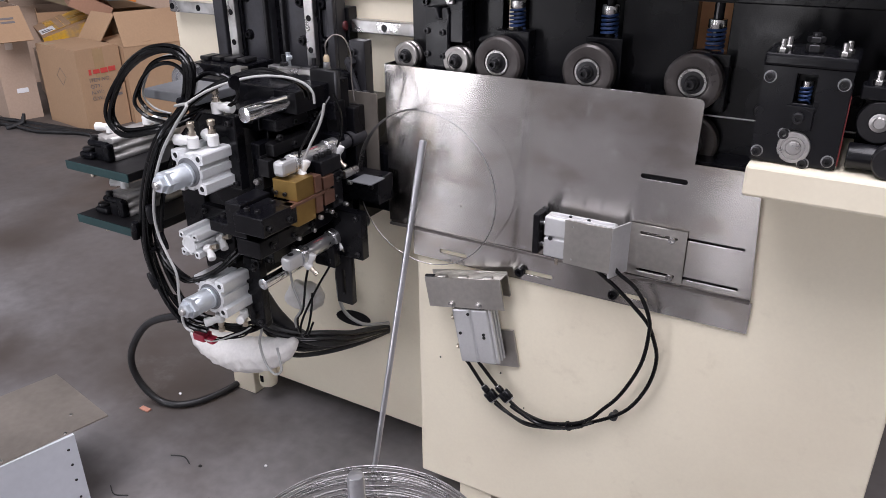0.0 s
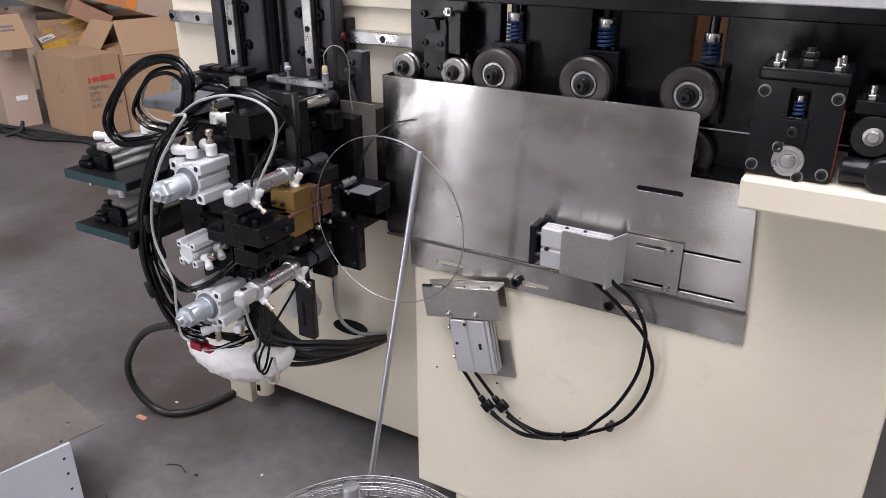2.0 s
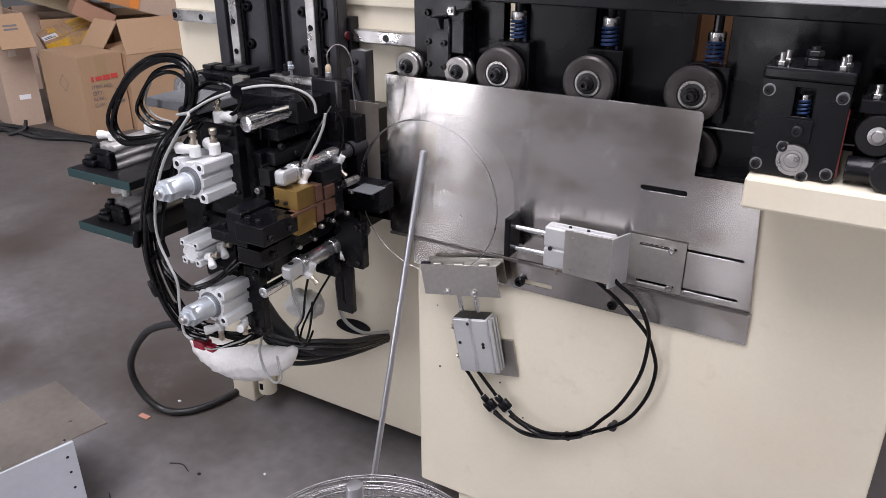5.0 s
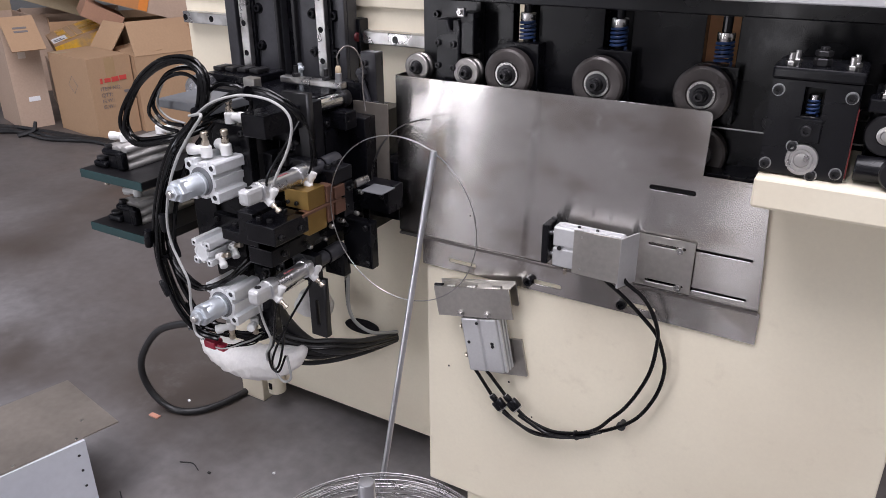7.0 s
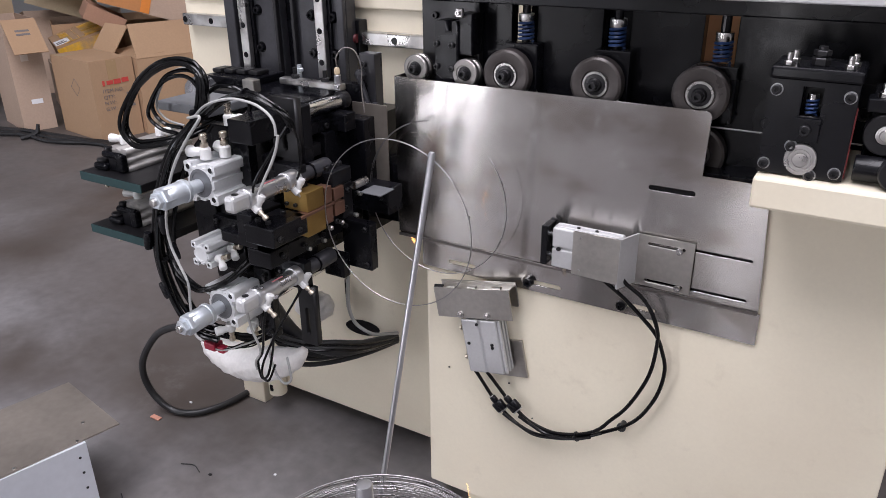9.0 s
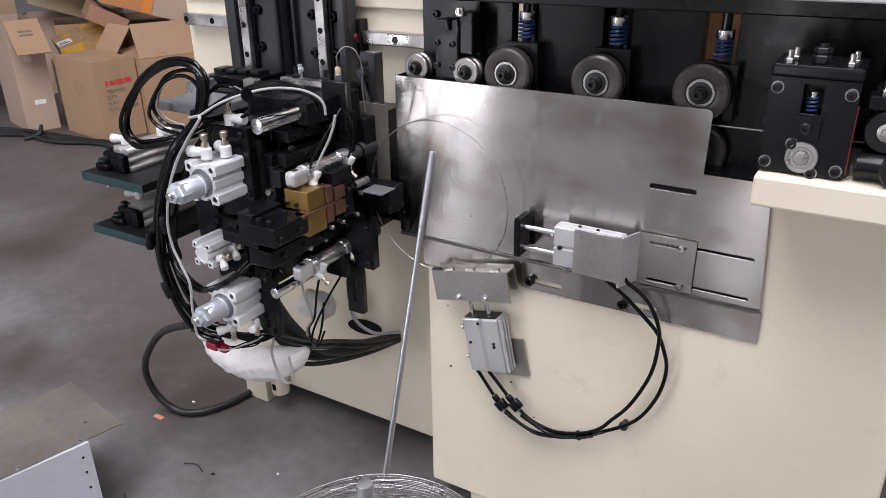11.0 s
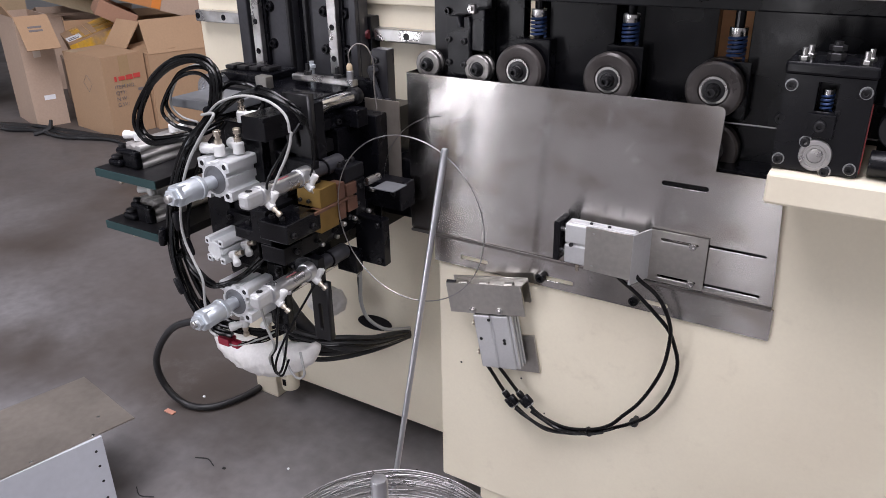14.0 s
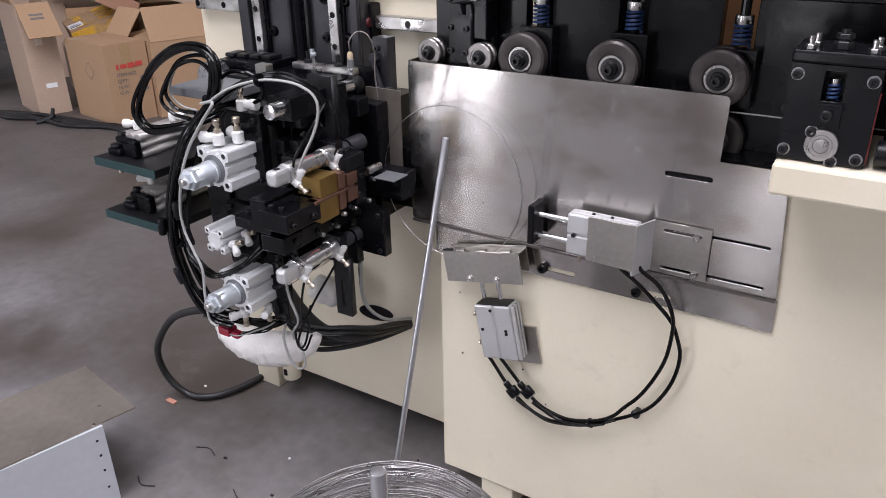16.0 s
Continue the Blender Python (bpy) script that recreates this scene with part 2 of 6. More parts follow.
def lathe(bm, p0, axis, profile, seg=32):
    """Turns (distance along, radius) pairs round the axis through p0."""
    q = Vector(axis).to_track_quat("Z", "Y").to_matrix().to_4x4()
    m = Matrix.Translation(p0) @ q
    rings = []
    for d, r in profile:
        rings.append([bm.verts.new(m @ Vector((r * math.cos(a), r * math.sin(a), d))) for a in (2 * math.pi * i / seg for i in range(seg))])
    for a, b in zip(rings, rings[1:]):
        for i in range(seg):
            bm.faces.new((a[i], a[(i + 1) % seg], b[(i + 1) % seg], b[i]))
    bm.faces.new(rings[0][::-1])
    bm.faces.new(rings[-1])
    return bm


def smooth_path(pts, steps=8):
    pts = [Vector(p) for p in pts]
    ext = [2 * pts[0] - pts[1]] + pts + [2 * pts[-1] - pts[-2]]
    out = []
    for a, b, c, d in zip(ext, ext[1:], ext[2:], ext[3:]):
        for i in range(steps):
            u = i / steps
            out.append(0.5 * (2 * b + (c - a) * u + (2 * a - 5 * b + 4 * c - d) * u * u + (3 * b - a - 3 * c + d) * u ** 3))
    out.append(pts[-1])
    return out


def tube(bm, pts, r, seg=10, steps=8, closed=False, radii=None, smooth=True):
    path = smooth_path(pts, steps) if smooth else [Vector(p) for p in pts]
    n = len(path)
    rings, side = [], None
    for i, p in enumerate(path):
        d = (path[min(i + 1, n - 1)] - path[max(i - 1, 0)]).normalized()
        if side is None:
            side = d.orthogonal().normalized()
        side = (side - d * side.dot(d)).normalized()
        up = d.cross(side)
        rr = r if radii is None else radii(i / (n - 1))
        rings.append([bm.verts.new(p + rr * (math.cos(a) * side + math.sin(a) * up)) for a in (2 * math.pi * k / seg for k in range(seg))])
    for a, b in zip(rings, rings[1:]):
        for k in range(seg):
            bm.faces.new((a[k], a[(k + 1) % seg], b[(k + 1) % seg], b[k]))
    if not closed:
        bm.faces.new(rings[0][::-1])
        bm.faces.new(rings[-1])
    return bm


def stadium(x0, x1, z, h, n=6):
    r = h / 2
    pts = [(x1 - r + r * math.cos(a), z + r * math.sin(a)) for a in (-math.pi / 2 + math.pi * i / n for i in range(n + 1))]
    return pts + [(x0 + r + r * math.cos(a), z + r * math.sin(a)) for a in (math.pi / 2 + math.pi * i / n for i in range(n + 1))]


def vslot(x, z0, z1, w):
    return [(x + q, (z0 + z1) / 2 + p) for p, q in stadium(-(z1 - z0) / 2, (z1 - z0) / 2, 0, w)]


def cut_plate(bm, outline, holes, y0, y1):
    """A flat plate in the x-z plane from y0 to y1, with its holes cut through."""
    cu = bpy.data.curves.new("cut", "CURVE")
    cu.dimensions, cu.fill_mode, cu.extrude = "2D", "BOTH", abs(y1 - y0) / 2
    for loop in (outline, *holes):
        s = cu.splines.new("POLY")
        s.points.add(len(loop) - 1)
        for p, (x, z) in zip(s.points, loop):
            p.co = (x, z, 0, 1)
        s.use_cyclic_u = True
    ob = bpy.data.objects.new("cut", cu)
    scene.collection.objects.link(ob)
    me = bpy.data.meshes.new_from_object(ob.evaluated_get(bpy.context.evaluated_depsgraph_get()))
    bpy.data.objects.remove(ob)
    me.transform(Matrix.Translation((0, (y0 + y1) / 2, 0)) @ Matrix.Rotation(math.pi / 2, 4, "X"))
    bm.from_mesh(me)
    bmesh.ops.remove_doubles(bm, verts=bm.verts, dist=1e-5)
    return bm


BASE = {}


def thing(name, base, label, category, group="", kind=""):
    """An Empty at the thing's base, under which its parts go."""
    ob = new(name)
    ob.location = base
    ob.empty_display_size = 0.02
    BASE[ob] = Vector(base)
    return tagged(ob, label, category, group, kind)


def part(name, bm, material, parent=None, label="", smooth=False):
    """Links a bmesh, drawn in world metres, as one mesh object under a thing or a part."""
    base = BASE[parent] if parent is not None else sum((v.co for v in bm.verts), Vector()) / max(1, len(bm.verts))
    bmesh.ops.recalc_face_normals(bm, faces=bm.faces)
    bm.transform(Matrix.Translation(-base))
    me = bpy.data.meshes.new(name)
    bm.to_mesh(me)
    bm.free()
    me.materials.append(material)
    if smooth:
        me.shade_smooth()
        me.set_sharp_from_angle(angle=radians(35))
    ob = new(name, me)
    BASE[ob] = base
    if parent is not None:
        ob.parent = parent
    else:
        ob.location = base
    if label:
        ob["label"] = label
    return ob


def B():
    return bmesh.new()


def bolt(x, y, z, r, axis, parent, material=None, h=None):
    """A socket-head cap screw: knurled head with a recessed hexagon."""
    h = h or r * 1.1
    a = Vector(axis)
    b = B()
    lathe(b, (x, y, z), a, [(0, r), (h * 0.85, r), (h, r * 0.88), (h, r * 0.5), (h * 0.45, r * 0.45)], 12)
    return part("cap_screw", b, material or BLACK2, parent)


def hexnut(b, p, axis, r, h):
    lathe(b, p, axis, [(0, r * 0.92), (h * 0.12, r), (h * 0.88, r), (h, r * 0.92)], 6)
    return b


# ---- the hall: floor, and unseen walls and roof assumed round it ----
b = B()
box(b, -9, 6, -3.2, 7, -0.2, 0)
tagged(part("floor", b, CONCRETE), "worn grey concrete workshop floor with dusty stains, darker brown towards the back", "floor", kind="structure")
b = B()
box(b, -9.2, 6.2, 7, 7.2, 0, 5.5)
tagged(part("wall_north", b, WALLP), "assumed plain pale painted hall wall, out of view", "wall", kind="structure")
b = B()
box(b, 6, 6.2, -3.2, 7, 0, 5.5)
tagged(part("wall_east", b, WALLP), "assumed plain pale painted hall wall, out of view", "wall", kind="structure")
b = B()
for q in ((-9.2, -9, -3.2, -2.5, 0, 5.5), (-9.2, -9, 0.5, 7, 0, 5.5), (-9.2, -9, -2.5, 0.5, 0, 1.5), (-9.2, -9, -2.5, 0.5, 3.7, 5.5)):
    box(b, *q)
tagged(part("wall_west", b, WALLP), "unseen pale painted hall wall with an assumed window opening", "wall", kind="structure")
b = B()
for x0, x1, z0 in ((-9.2, -3.75, 0), (-3.75, -2.75, 2.35), (-2.75, -0.8, 0), (-0.8, -0.44, 2.4), (-0.44, 6.2, 0)):
    box(b, x0, x1, -3.4, -3.2, z0, 5.5)
tagged(part("wall_south", b, WALLP), "unseen pale painted hall wall with assumed doorway and slit openings", "wall", kind="structure")
b = B()
for q in ((-9.2, -2.45, -3.4, 7.2), (0.05, 1.75, -3.4, 7.2), (3.85, 6.2, -3.4, 7.2), (-2.45, 0.05, -3.4, -3.05), (-2.45, 0.05, 1.65, 7.2), (1.75, 3.85, -3.4, -3.05), (1.75, 3.85, 1.65, 7.2)):
    box(b, *q, 5.5, 5.6)
tagged(part("ceiling", b, ROOF), "unseen grey sheet roof with two long assumed roof lights", "ceiling", kind="structure")


# ---- the forming machine ----
def forming_machine():
    m = thing("forming_machine", (-0.4, 1.4, 0), "cream-painted wire forming machine cabinet with a black roller frame", "machine")
    b = B()
    box(b, -0.685, 0.109, 1.092, 1.75, 0.066, 0.829, 0.004)
    part("front_cabinet", b, CREAM, m)
    b = B()
    box(b, -1.385, -0.687, 1.215, 1.75, 0.06, 1.5, 0.004)
    part("rear_cabinet", b, CREAM, m)
    b = B()
    box(b, -1.37, -0.70, 1.206, 1.2145, 1.02, 1.5, 0.003)
    part("upper_panel", b, CREAM, m)
    for x, y in ((-1.295, 1.215), (-0.75, 1.3), (-0.56, 1.13), (0.05, 1.13), (-0.56, 1.7), (0.05, 1.7)):
        b = B()
        box(b, x - 0.037, x + 0.037, y - 0.03, y + 0.045, 0, 0.10 if x < -1 else 0.066, 0.003)
        part("foot", b, CREAM, m)
    b = B()
    rod(b, (-1.215, 1.195, 0.045), (-1.215, 1.195, 0.10), 0.023, 24, bev=0.003)
    part("foot_bush", b, CREAM, m)
    b = B()
    box(b, -1.220, -1.210, 1.170, 1.174, 0.062, 0.080, 0.001)
    part("bush_slot", b, BLACK, m)
    # the shelf under the straightener
    b = B()
    box(b, -0.12, 0.60, 0.952, 1.14, 0.8435, 0.884, 0.004)
    part("shelf", b, CREAM, m)
    b = B()
    box(b, -0.119, 0.60, 1.094, 1.14, 0.8295, 0.843)
    part("shelf_riser", b, CREAM, m)
    b = B()
    box(b, -0.05, 0.109, 1.089, 1.0918, 0.812, 0.819, 0.001)
    part("seam", b, CREAM, m)
    # the black roller frame with three slots
    b = B()
    for x0, x1 in ((-0.715, -0.548), (-0.503, -0.394), (-0.350, -0.243), (-0.196, 0.60)):
        box(b, x0, x1, 1.152, 1.176, 0.83, 1.052, 0.001)
    for x0, x1 in ((-0.548, -0.503), (-0.394, -0.350), (-0.243, -0.196)):
        box(b, x0, x1, 1.154, 1.174, 0.83, 0.955)
    part("roller_frame", b, BLACK, m)
    b = B()
    box(b, -0.684, -0.121, 1.094, 1.151, 0.8295, 0.8345)
    part("wire_bed", b, BLACK, m)
    b = B()
    box(b, -0.715, 0.60, 1.10, 1.176, 1.053, 1.30, 0.002)
    part("top_beam", b, BLACK, m)
    b = B()
    box(b, -0.34, 0.60, 1.02, 1.0995, 1.0803, 1.098, 0.002)
    part("cover_strip", b, ALU, m, "pale metal cover strip")
    # black sheet added for the dark of the recess behind two slots
    b = B()
    box(b, -0.545, -0.335, 1.22, 1.228, 0.95, 1.06)
    part("recess_dark_sheet", b, BLACK, m)
    # brown board added in place of the lit cartons beyond the third slot
    b = B()
    box(b, -0.30, -0.15, 1.24, 1.26, 0.94, 1.2)
    part("carton_stand_in", b, BROWN, m, "brown board behind the slot standing in for lit cartons beyond")
    # horizontal guide rail on the rear cabinet
    b = B()
    for x0, x1, dz in ((-1.372, -1.195, 0.0095), (-1.1945, -0.715, 0.0)):
        box(b, x0, x1, 1.192, 1.2145, 0.955 + dz, 0.979 + dz, 0.002)
    rail = part("guide_rail", b, RAILM, m)
    x = -1.364
    while x < -0.73:
        b = B()
        lathe(b, (x, 1.1922, 0.9765 if x < -1.195 else 0.967), (0, -1, 0), [(0, 0.0065), (0.0008, 0.0065), (0.0008, 0.005), (0.0004, 0.0045)], 14)
        part("rail_hole", b, BLACK, rail)
        x += 0.0793
    b = B()
    lathe(b, (-0.908, 1.185, 0.967), (1, 0, 0), [(0, 0.010), (0.010, 0.0115), (0.014, 0.009), (0.020, 0.008)], 16)
    part("rail_stop", b, REDSTOP, m, "dark red rubber stop on the rail", True)
    b = B()
    box(b, -0.925, -0.885, 1.186, 1.214, 0.935, 1.0, 0.002)
    part("rail_end_block", b, BLACK, m)
    for x, z in ((-0.138, 0.905), (-0.02, 0.93)):
        bolt(x, 1.151, z, 0.009, (0, -1, 0), m)
    return m


def feed_roller(x, z, back=0.0):
    t = thing("feed_roller", (x, 1.15, z - 0.041), "dark steel feed roller with a pale bearing face", "roller", "feed rollers")
    b = B()
    lathe(b, (x, 1.148 + back, z), (0, -1, 0), [(0, 0.036), (0.004, 0.0405), (0.019, 0.0405), (0.021, 0.037), (0.027, 0.037), (0.029, 0.0405), (0.0300, 0.0405), (0.0448, 0.0405), (0.0456, 0.0403), (0.0476, 0.0372), (0.048, 0.0366), (0.048, 0.0360), (0.048, 0.0225), (0.0478, 0.022), (0.046, 0.021)], 44)
    part("tyre", b, ROLLER, t, "", True)
    b = B()
    lathe(b, (x, 1.101 + back, z), (0, -1, 0), [(0, 0.0195), (0.002, 0.0195), (0.002, 0.0168), (0.0005, 0.0165)], 32)
    part("bearing_ring", b, RINGM, t, "bright bearing ring", True)
    b = B()
    lathe(b, (x, 1.101 + back, z), (0, -1, 0), [(0, 0.016), (0.0015, 0.016), (0.002, 0.011), (0.006, 0.0105), (0.008, 0.009)], 20)
    part("hub", b, BLACK2, t, "", True)
    bolt(x, 1.093 + back, z, 0.0075, (0, -1, 0), t, h=0.011)
    return t


def spring_unit(x, low=0.0):
    t = thing("spring_unit", (x, 1.13, 0.90), "black bearing block under a blue coil spring", "spring", "spring units")
    b = B()
    box(b, x - 0.0295, x + 0.0275, 1.125, 1.151, 0.90, 0.992 - low, 0.002)
    part("bearing_block", b, BLACK, t)
    b = B()
    rod(b, (x, 1.142, 0.992), (x, 1.142, 1.06), 0.007, 14)
    part("spindle", b, BLACK, t)
    b = B()
    pts = [(x + 0.0115 * math.cos(a), 1.142 + 0.0115 * math.sin(a), 0.994 - low + 0.030 * a / (2 * math.pi * 5)) for a in (2 * math.pi * 5 * i / 80 for i in range(81))]
    tube(b, pts, 0.0022, 6, smooth=False)
    part("coil", b, BLUE, t, "dark blue coil", True)
    b = B()
    rod(b, (x, 1.142, 1.024 - low), (x, 1.142, 1.037 - low), 0.0125, 20, bev=0.001)
    part("collar", b, RAILM, t, "bright steel collar", True)


def small_roller(x, z):
    t = thing("guide_roller", (x, 1.12, z - 0.023), "small bright grooved guide roller on a black pin", "roller", "guide rollers")
    b = B()
    lathe(b, (x, 1.125, z), (0, -1, 0), [(0, 0.021), (0.003, 0.0235), (0.009, 0.0235), (0.0125, 0.0195), (0.016, 0.0235), (0.023, 0.0235), (0.025, 0.022), (0.025, 0.0155), (0.0235, 0.015)], 36)
    part("rim", b, GROOVEM, t, "", True)
    b = B()
    lathe(b, (x, 1.103, z), (0, -1, 0), [(0, 0.0148), (0.001, 0.0148), (0.002, 0.0095), (0.004, 0.009)], 20)
    part("hub", b, BLACK2, t, "", True)
    bolt(x, 1.099, z, 0.0075, (0, -1, 0), t, h=0.010)
    b = B()
    rod(b, (x, 1.125, z), (x, 1.153, z), 0.009, 14)
    part("pin", b, BLACK, t)


def wire_guide():
    t = thing("wire_guide", (-0.64, 1.13, 0.90), "black slotted wire guide block with cap screws", "machine part")
    b = B()
    cut_plate(b, [(-0.664, 0.905), (-0.624, 0.905), (-0.624, 1.022), (-0.632, 1.022), (-0.632, 1.004), (-0.645, 1.004), (-0.645, 1.022), (-0.664, 1.022)], [], 1.101, 1.135)
    part("block", b, BLACK, t)
    b = B()
    box(b, -0.6235, -0.598, 1.108, 1.14, 0.968, 1.035, 0.002)
    part("cheek", b, BLACK, t)
    b = B()
    box(b, -0.711, -0.60, 1.136, 1.151, 0.90, 1.30, 0.002)
    part("backing", b, BLACK2, t)
    b = B()
    box(b, -0.625, -0.612, 1.10, 1.108, 1.028, 1.043, 0.002)
    part("bright_clip", b, RAILM, t)
    for x, z in ((-0.661, 0.985), (-0.632, 0.984), (-0.661, 0.948), (-0.632, 0.946)):
        bolt(x, 1.1015, z, 0.005, (0, -1, 0), t)
    bolt(-0.683, 1.136, 1.026, 0.006, (0, -1, 0), t)
    bolt(-0.619, 1.0985, 1.036, 0.004, (0, -1, 0), t, RAILM)


def straightener():
    t = thing("wire_straightener", (-0.073, 1.04, 0.885), "black wire straightener block with a round steel disc", "machine part")
    b = B()
    cut_plate(b, [(-0.12, 0.886), (-0.025, 0.886), (-0.025, 0.996), (-0.12, 0.996)], [[(-0.084, 0.955), (-0.061, 0.955), (-0.061, 0.990), (-0.084, 0.990)]], 0.985, 1.012)
    part("front_plate", b, BLACK, t)
    b = B()
    box(b, -0.118, -0.027, 1.014, 1.13, 0.886, 0.994, 0.002)
    part("body", b, BLACK, t)
    b = B()
    box(b, -0.122, -0.023, 0.983, 1.07, 0.9965, 1.010, 0.003)
    part("top_plate", b, BLACK, t)
    b = B()
    box(b, -0.089, -0.058, 0.980, 0.9845, 0.928, 0.955, 0.001)
    part("clamp_plate", b, BLACK, t)
    bolt(-0.0735, 0.980, 0.942, 0.0065, (0, -1, 0), t)
    b = B()
    pts = [(-0.0725 + 0.006 * math.cos(a), 1.0 + 0.006 * math.sin(a), 0.956 + 0.018 * a / (2 * math.pi * 4)) for a in (2 * math.pi * 4 * i / 56 for i in range(57))]
    tube(b, pts, 0.0015, 6, smooth=False)
    part("coil", b, BLUE, t, "small blue coil spring", True)
    b = B()
    rod(b, (-0.0725, 1.0, 0.972), (-0.0725, 1.0, 0.980), 0.0065, 16)
    part("collar", b, RAILM, t, "", True)
    b = B()
    lathe(b, (-0.073, 0.9845, 0.907), (0, -1, 0), [(0, 0.0185), (0.003, 0.0185), (0.004, 0.0178), (0.004, 0.0142), (0.0026, 0.0138), (0.0026, 0.0122), (0.0036, 0.0118), (0.0036, 0.0092), (0.0022, 0.0088), (0.0022, 0.0082), (0.0042, 0.0078), (0.0046, 0.004)], 40)
    part("disc", b, DISC, t, "turned bright steel disc", True)
    for x, z in ((-0.112, 0.984), (-0.033, 0.982), (-0.113, 0.897), (-0.034, 0.895), (-0.086, 0.921), (-0.060, 0.889)):
        bolt(x, 0.985, z, 0.0056, (0, -1, 0), t)
        # pale ring: the highlight on the counterbore edge is put into its colour
        b = B()
        lathe(b, (x, 0.985, z), (0, -1, 0), [(0, 0.0072), (0.0007, 0.0071), (0.0007, 0.0066), (0.0001, 0.0064)], 22)
        part("counterbore", b, BOREM, t, "pale counterbore ring coloured as its edge highlight", True)
    for x, y in ((-0.105, 0.998), (-0.101, 1.02), (-0.040, 0.998), (-0.037, 1.02)):
        b = B()
        rod(b, (x, y, 1.010), (x, y, 1.024), 0.0035, 10)
        hexnut(b, (x, y, 1.010), (0, 0, 1), 0.0062, 0.005)
        part("stud", b, RINGM, t, "bright threaded stud", True)
    b = B()
    hexnut(b, (-0.0725, 1.012, 1.010), (0, 0, 1), 0.0105, 0.009)
    hexnut(b, (-0.0725, 1.012, 1.021), (0, 0, 1), 0.0100, 0.006)
    rod(b, (-0.0725, 1.012, 1.01), (-0.0725, 1.012, 1.031), 0.005, 12)
    part("adjusting_nut", b, BLACK2, t)
    b = B()
    box(b, -0.0245, -0.0232, 0.988, 0.991, 0.89, 0.97)
    part("shim", b, REDSHIM, t, "thin dark red shim")
    t.location.y -= 0.013
    t.scale = (1, 1, 1.04)
    # the next straightener rollers beside it
    s = thing("straightener_rollers", (0.03, 1.05, 0.885), "black pinch roller pair on the cream shelf", "machine part")
    b = B()
    box(b, -0.012, 0.12, 1.03, 1.10, 0.885, 0.985, 0.003)
    part("block", b, BLACK, s)
    b = B()
    box(b, -0.016, 0.12, 1.0, 1.03, 0.968, 0.984, 0.002)
    part("bridge", b, BLACK, s)
    b = B()
    lathe(b, (0.010, 1.03, 0.943), (0, -1, 0), [(0, 0.022), (0.002, 0.0245), (0.028, 0.0245), (0.030, 0.023), (0.030, 0.012), (0.028, 0.011)], 32)
    part("roller", b, BLACK2, s, "", True)
    b = B()
    lathe(b, (0.010, 1.001, 0.943), (0, -1, 0), [(0, 0.011), (0.001, 0.011), (0.002, 0.007), (0.005, 0.006)], 20)
    part("bearing_ring", b, RAILM, s, "", True)
    b = B()
    rod(b, (-0.016, 0.998, 0.902), (0.12, 0.998, 0.902), 0.0155, 24, bev=0.002)
    part("roll_shaft", b, BLACK, s, "", True)
    b = B()
    lathe(b, (0.03, 0.99, 0.905), (0, -1, 0), [(0, 0.02), (0.015, 0.02), (0.017, 0.018)], 28)
    part("lower_roller", b, BLACK2, s, "", True)
    b = B()
    rod(b, (0.0, 1.01, 0.984), (0.0, 1.01, 1.0), 0.004, 10)
    hexnut(b, (0.0, 1.01, 0.984), (0, 0, 1), 0.007, 0.006)
    part("stud", b, RINGM, s)
    s.location.y -= 0.010
    b = B()
    rod(b, (-0.70, 1.1145, 0.8975), (0.20, 1.1145, 0.8975), 0.0013, 8)
    tagged(part("feed_wire", b, WIRE), "straight bright steel wire running through the rollers", "wire")


def guard_plate():
    t = thing("guard_plate", (-0.45, 1.085, 0.59), "stainless steel guard plate with slots and smudges", "guard plate")
    b = B()
    c = [(-0.735, 0.634), (-0.099, 0.634), (-0.112, 0.832), (-0.205, 0.832), (-0.203, 0.919), (-0.2042, 0.9225), (-0.2065, 0.925), (-0.210, 0.926), (-0.735, 0.927)]
    cut_plate(b, c, [stadium(-0.281, -0.211, 0.803, 0.0085), stadium(-0.268, -0.118, 0.7155, 0.005), stadium(-0.268, -0.118, 0.651, 0.005), stadium(-0.590, -0.586, 0.695, 0.004)], 1.084, 1.087)
    part("sheet", b, STEEL, t)
    # black sheet added to give the dark of the hollow behind the slots
    b = B()
    box(b, -0.30, -0.11, 1.0885, 1.0905, 0.64, 0.825)
    part("slot_dark_sheet", b, BLACK, t)
    b = B()
    cut_plate(b, [(-0.689, 0.5795), (-0.0965, 0.5795), (-0.0965, 0.632), (-0.689, 0.632)], [stadium(-0.634, -0.577, 0.598, 0.0085), stadium(-0.470, -0.412, 0.5965, 0.0085), stadium(-0.304, -0.250, 0.5965, 0.0085)], 1.0875, 1.0905)
    part("lower_strip", b, STEEL, t)
    b = B()
    cut_plate(b, [(-0.735, 0.6335), (-0.0995, 0.6335), (-0.0995, 0.6375), (-0.735, 0.6375)], [], 1.0785, 1.0835)
    part("folded_edge", b, DULL, t)
    b = B()
    box(b, -0.738, -0.7345, 1.0845, 1.13, 0.64, 0.927)
    part("return_flange", b, STEEL, t)
    for x, z in ((-0.470, 0.597), (-0.304, 0.596)):
        bolt(x, 1.0875, z, 0.0085, (0, -1, 0), t, BLACK, 0.011)


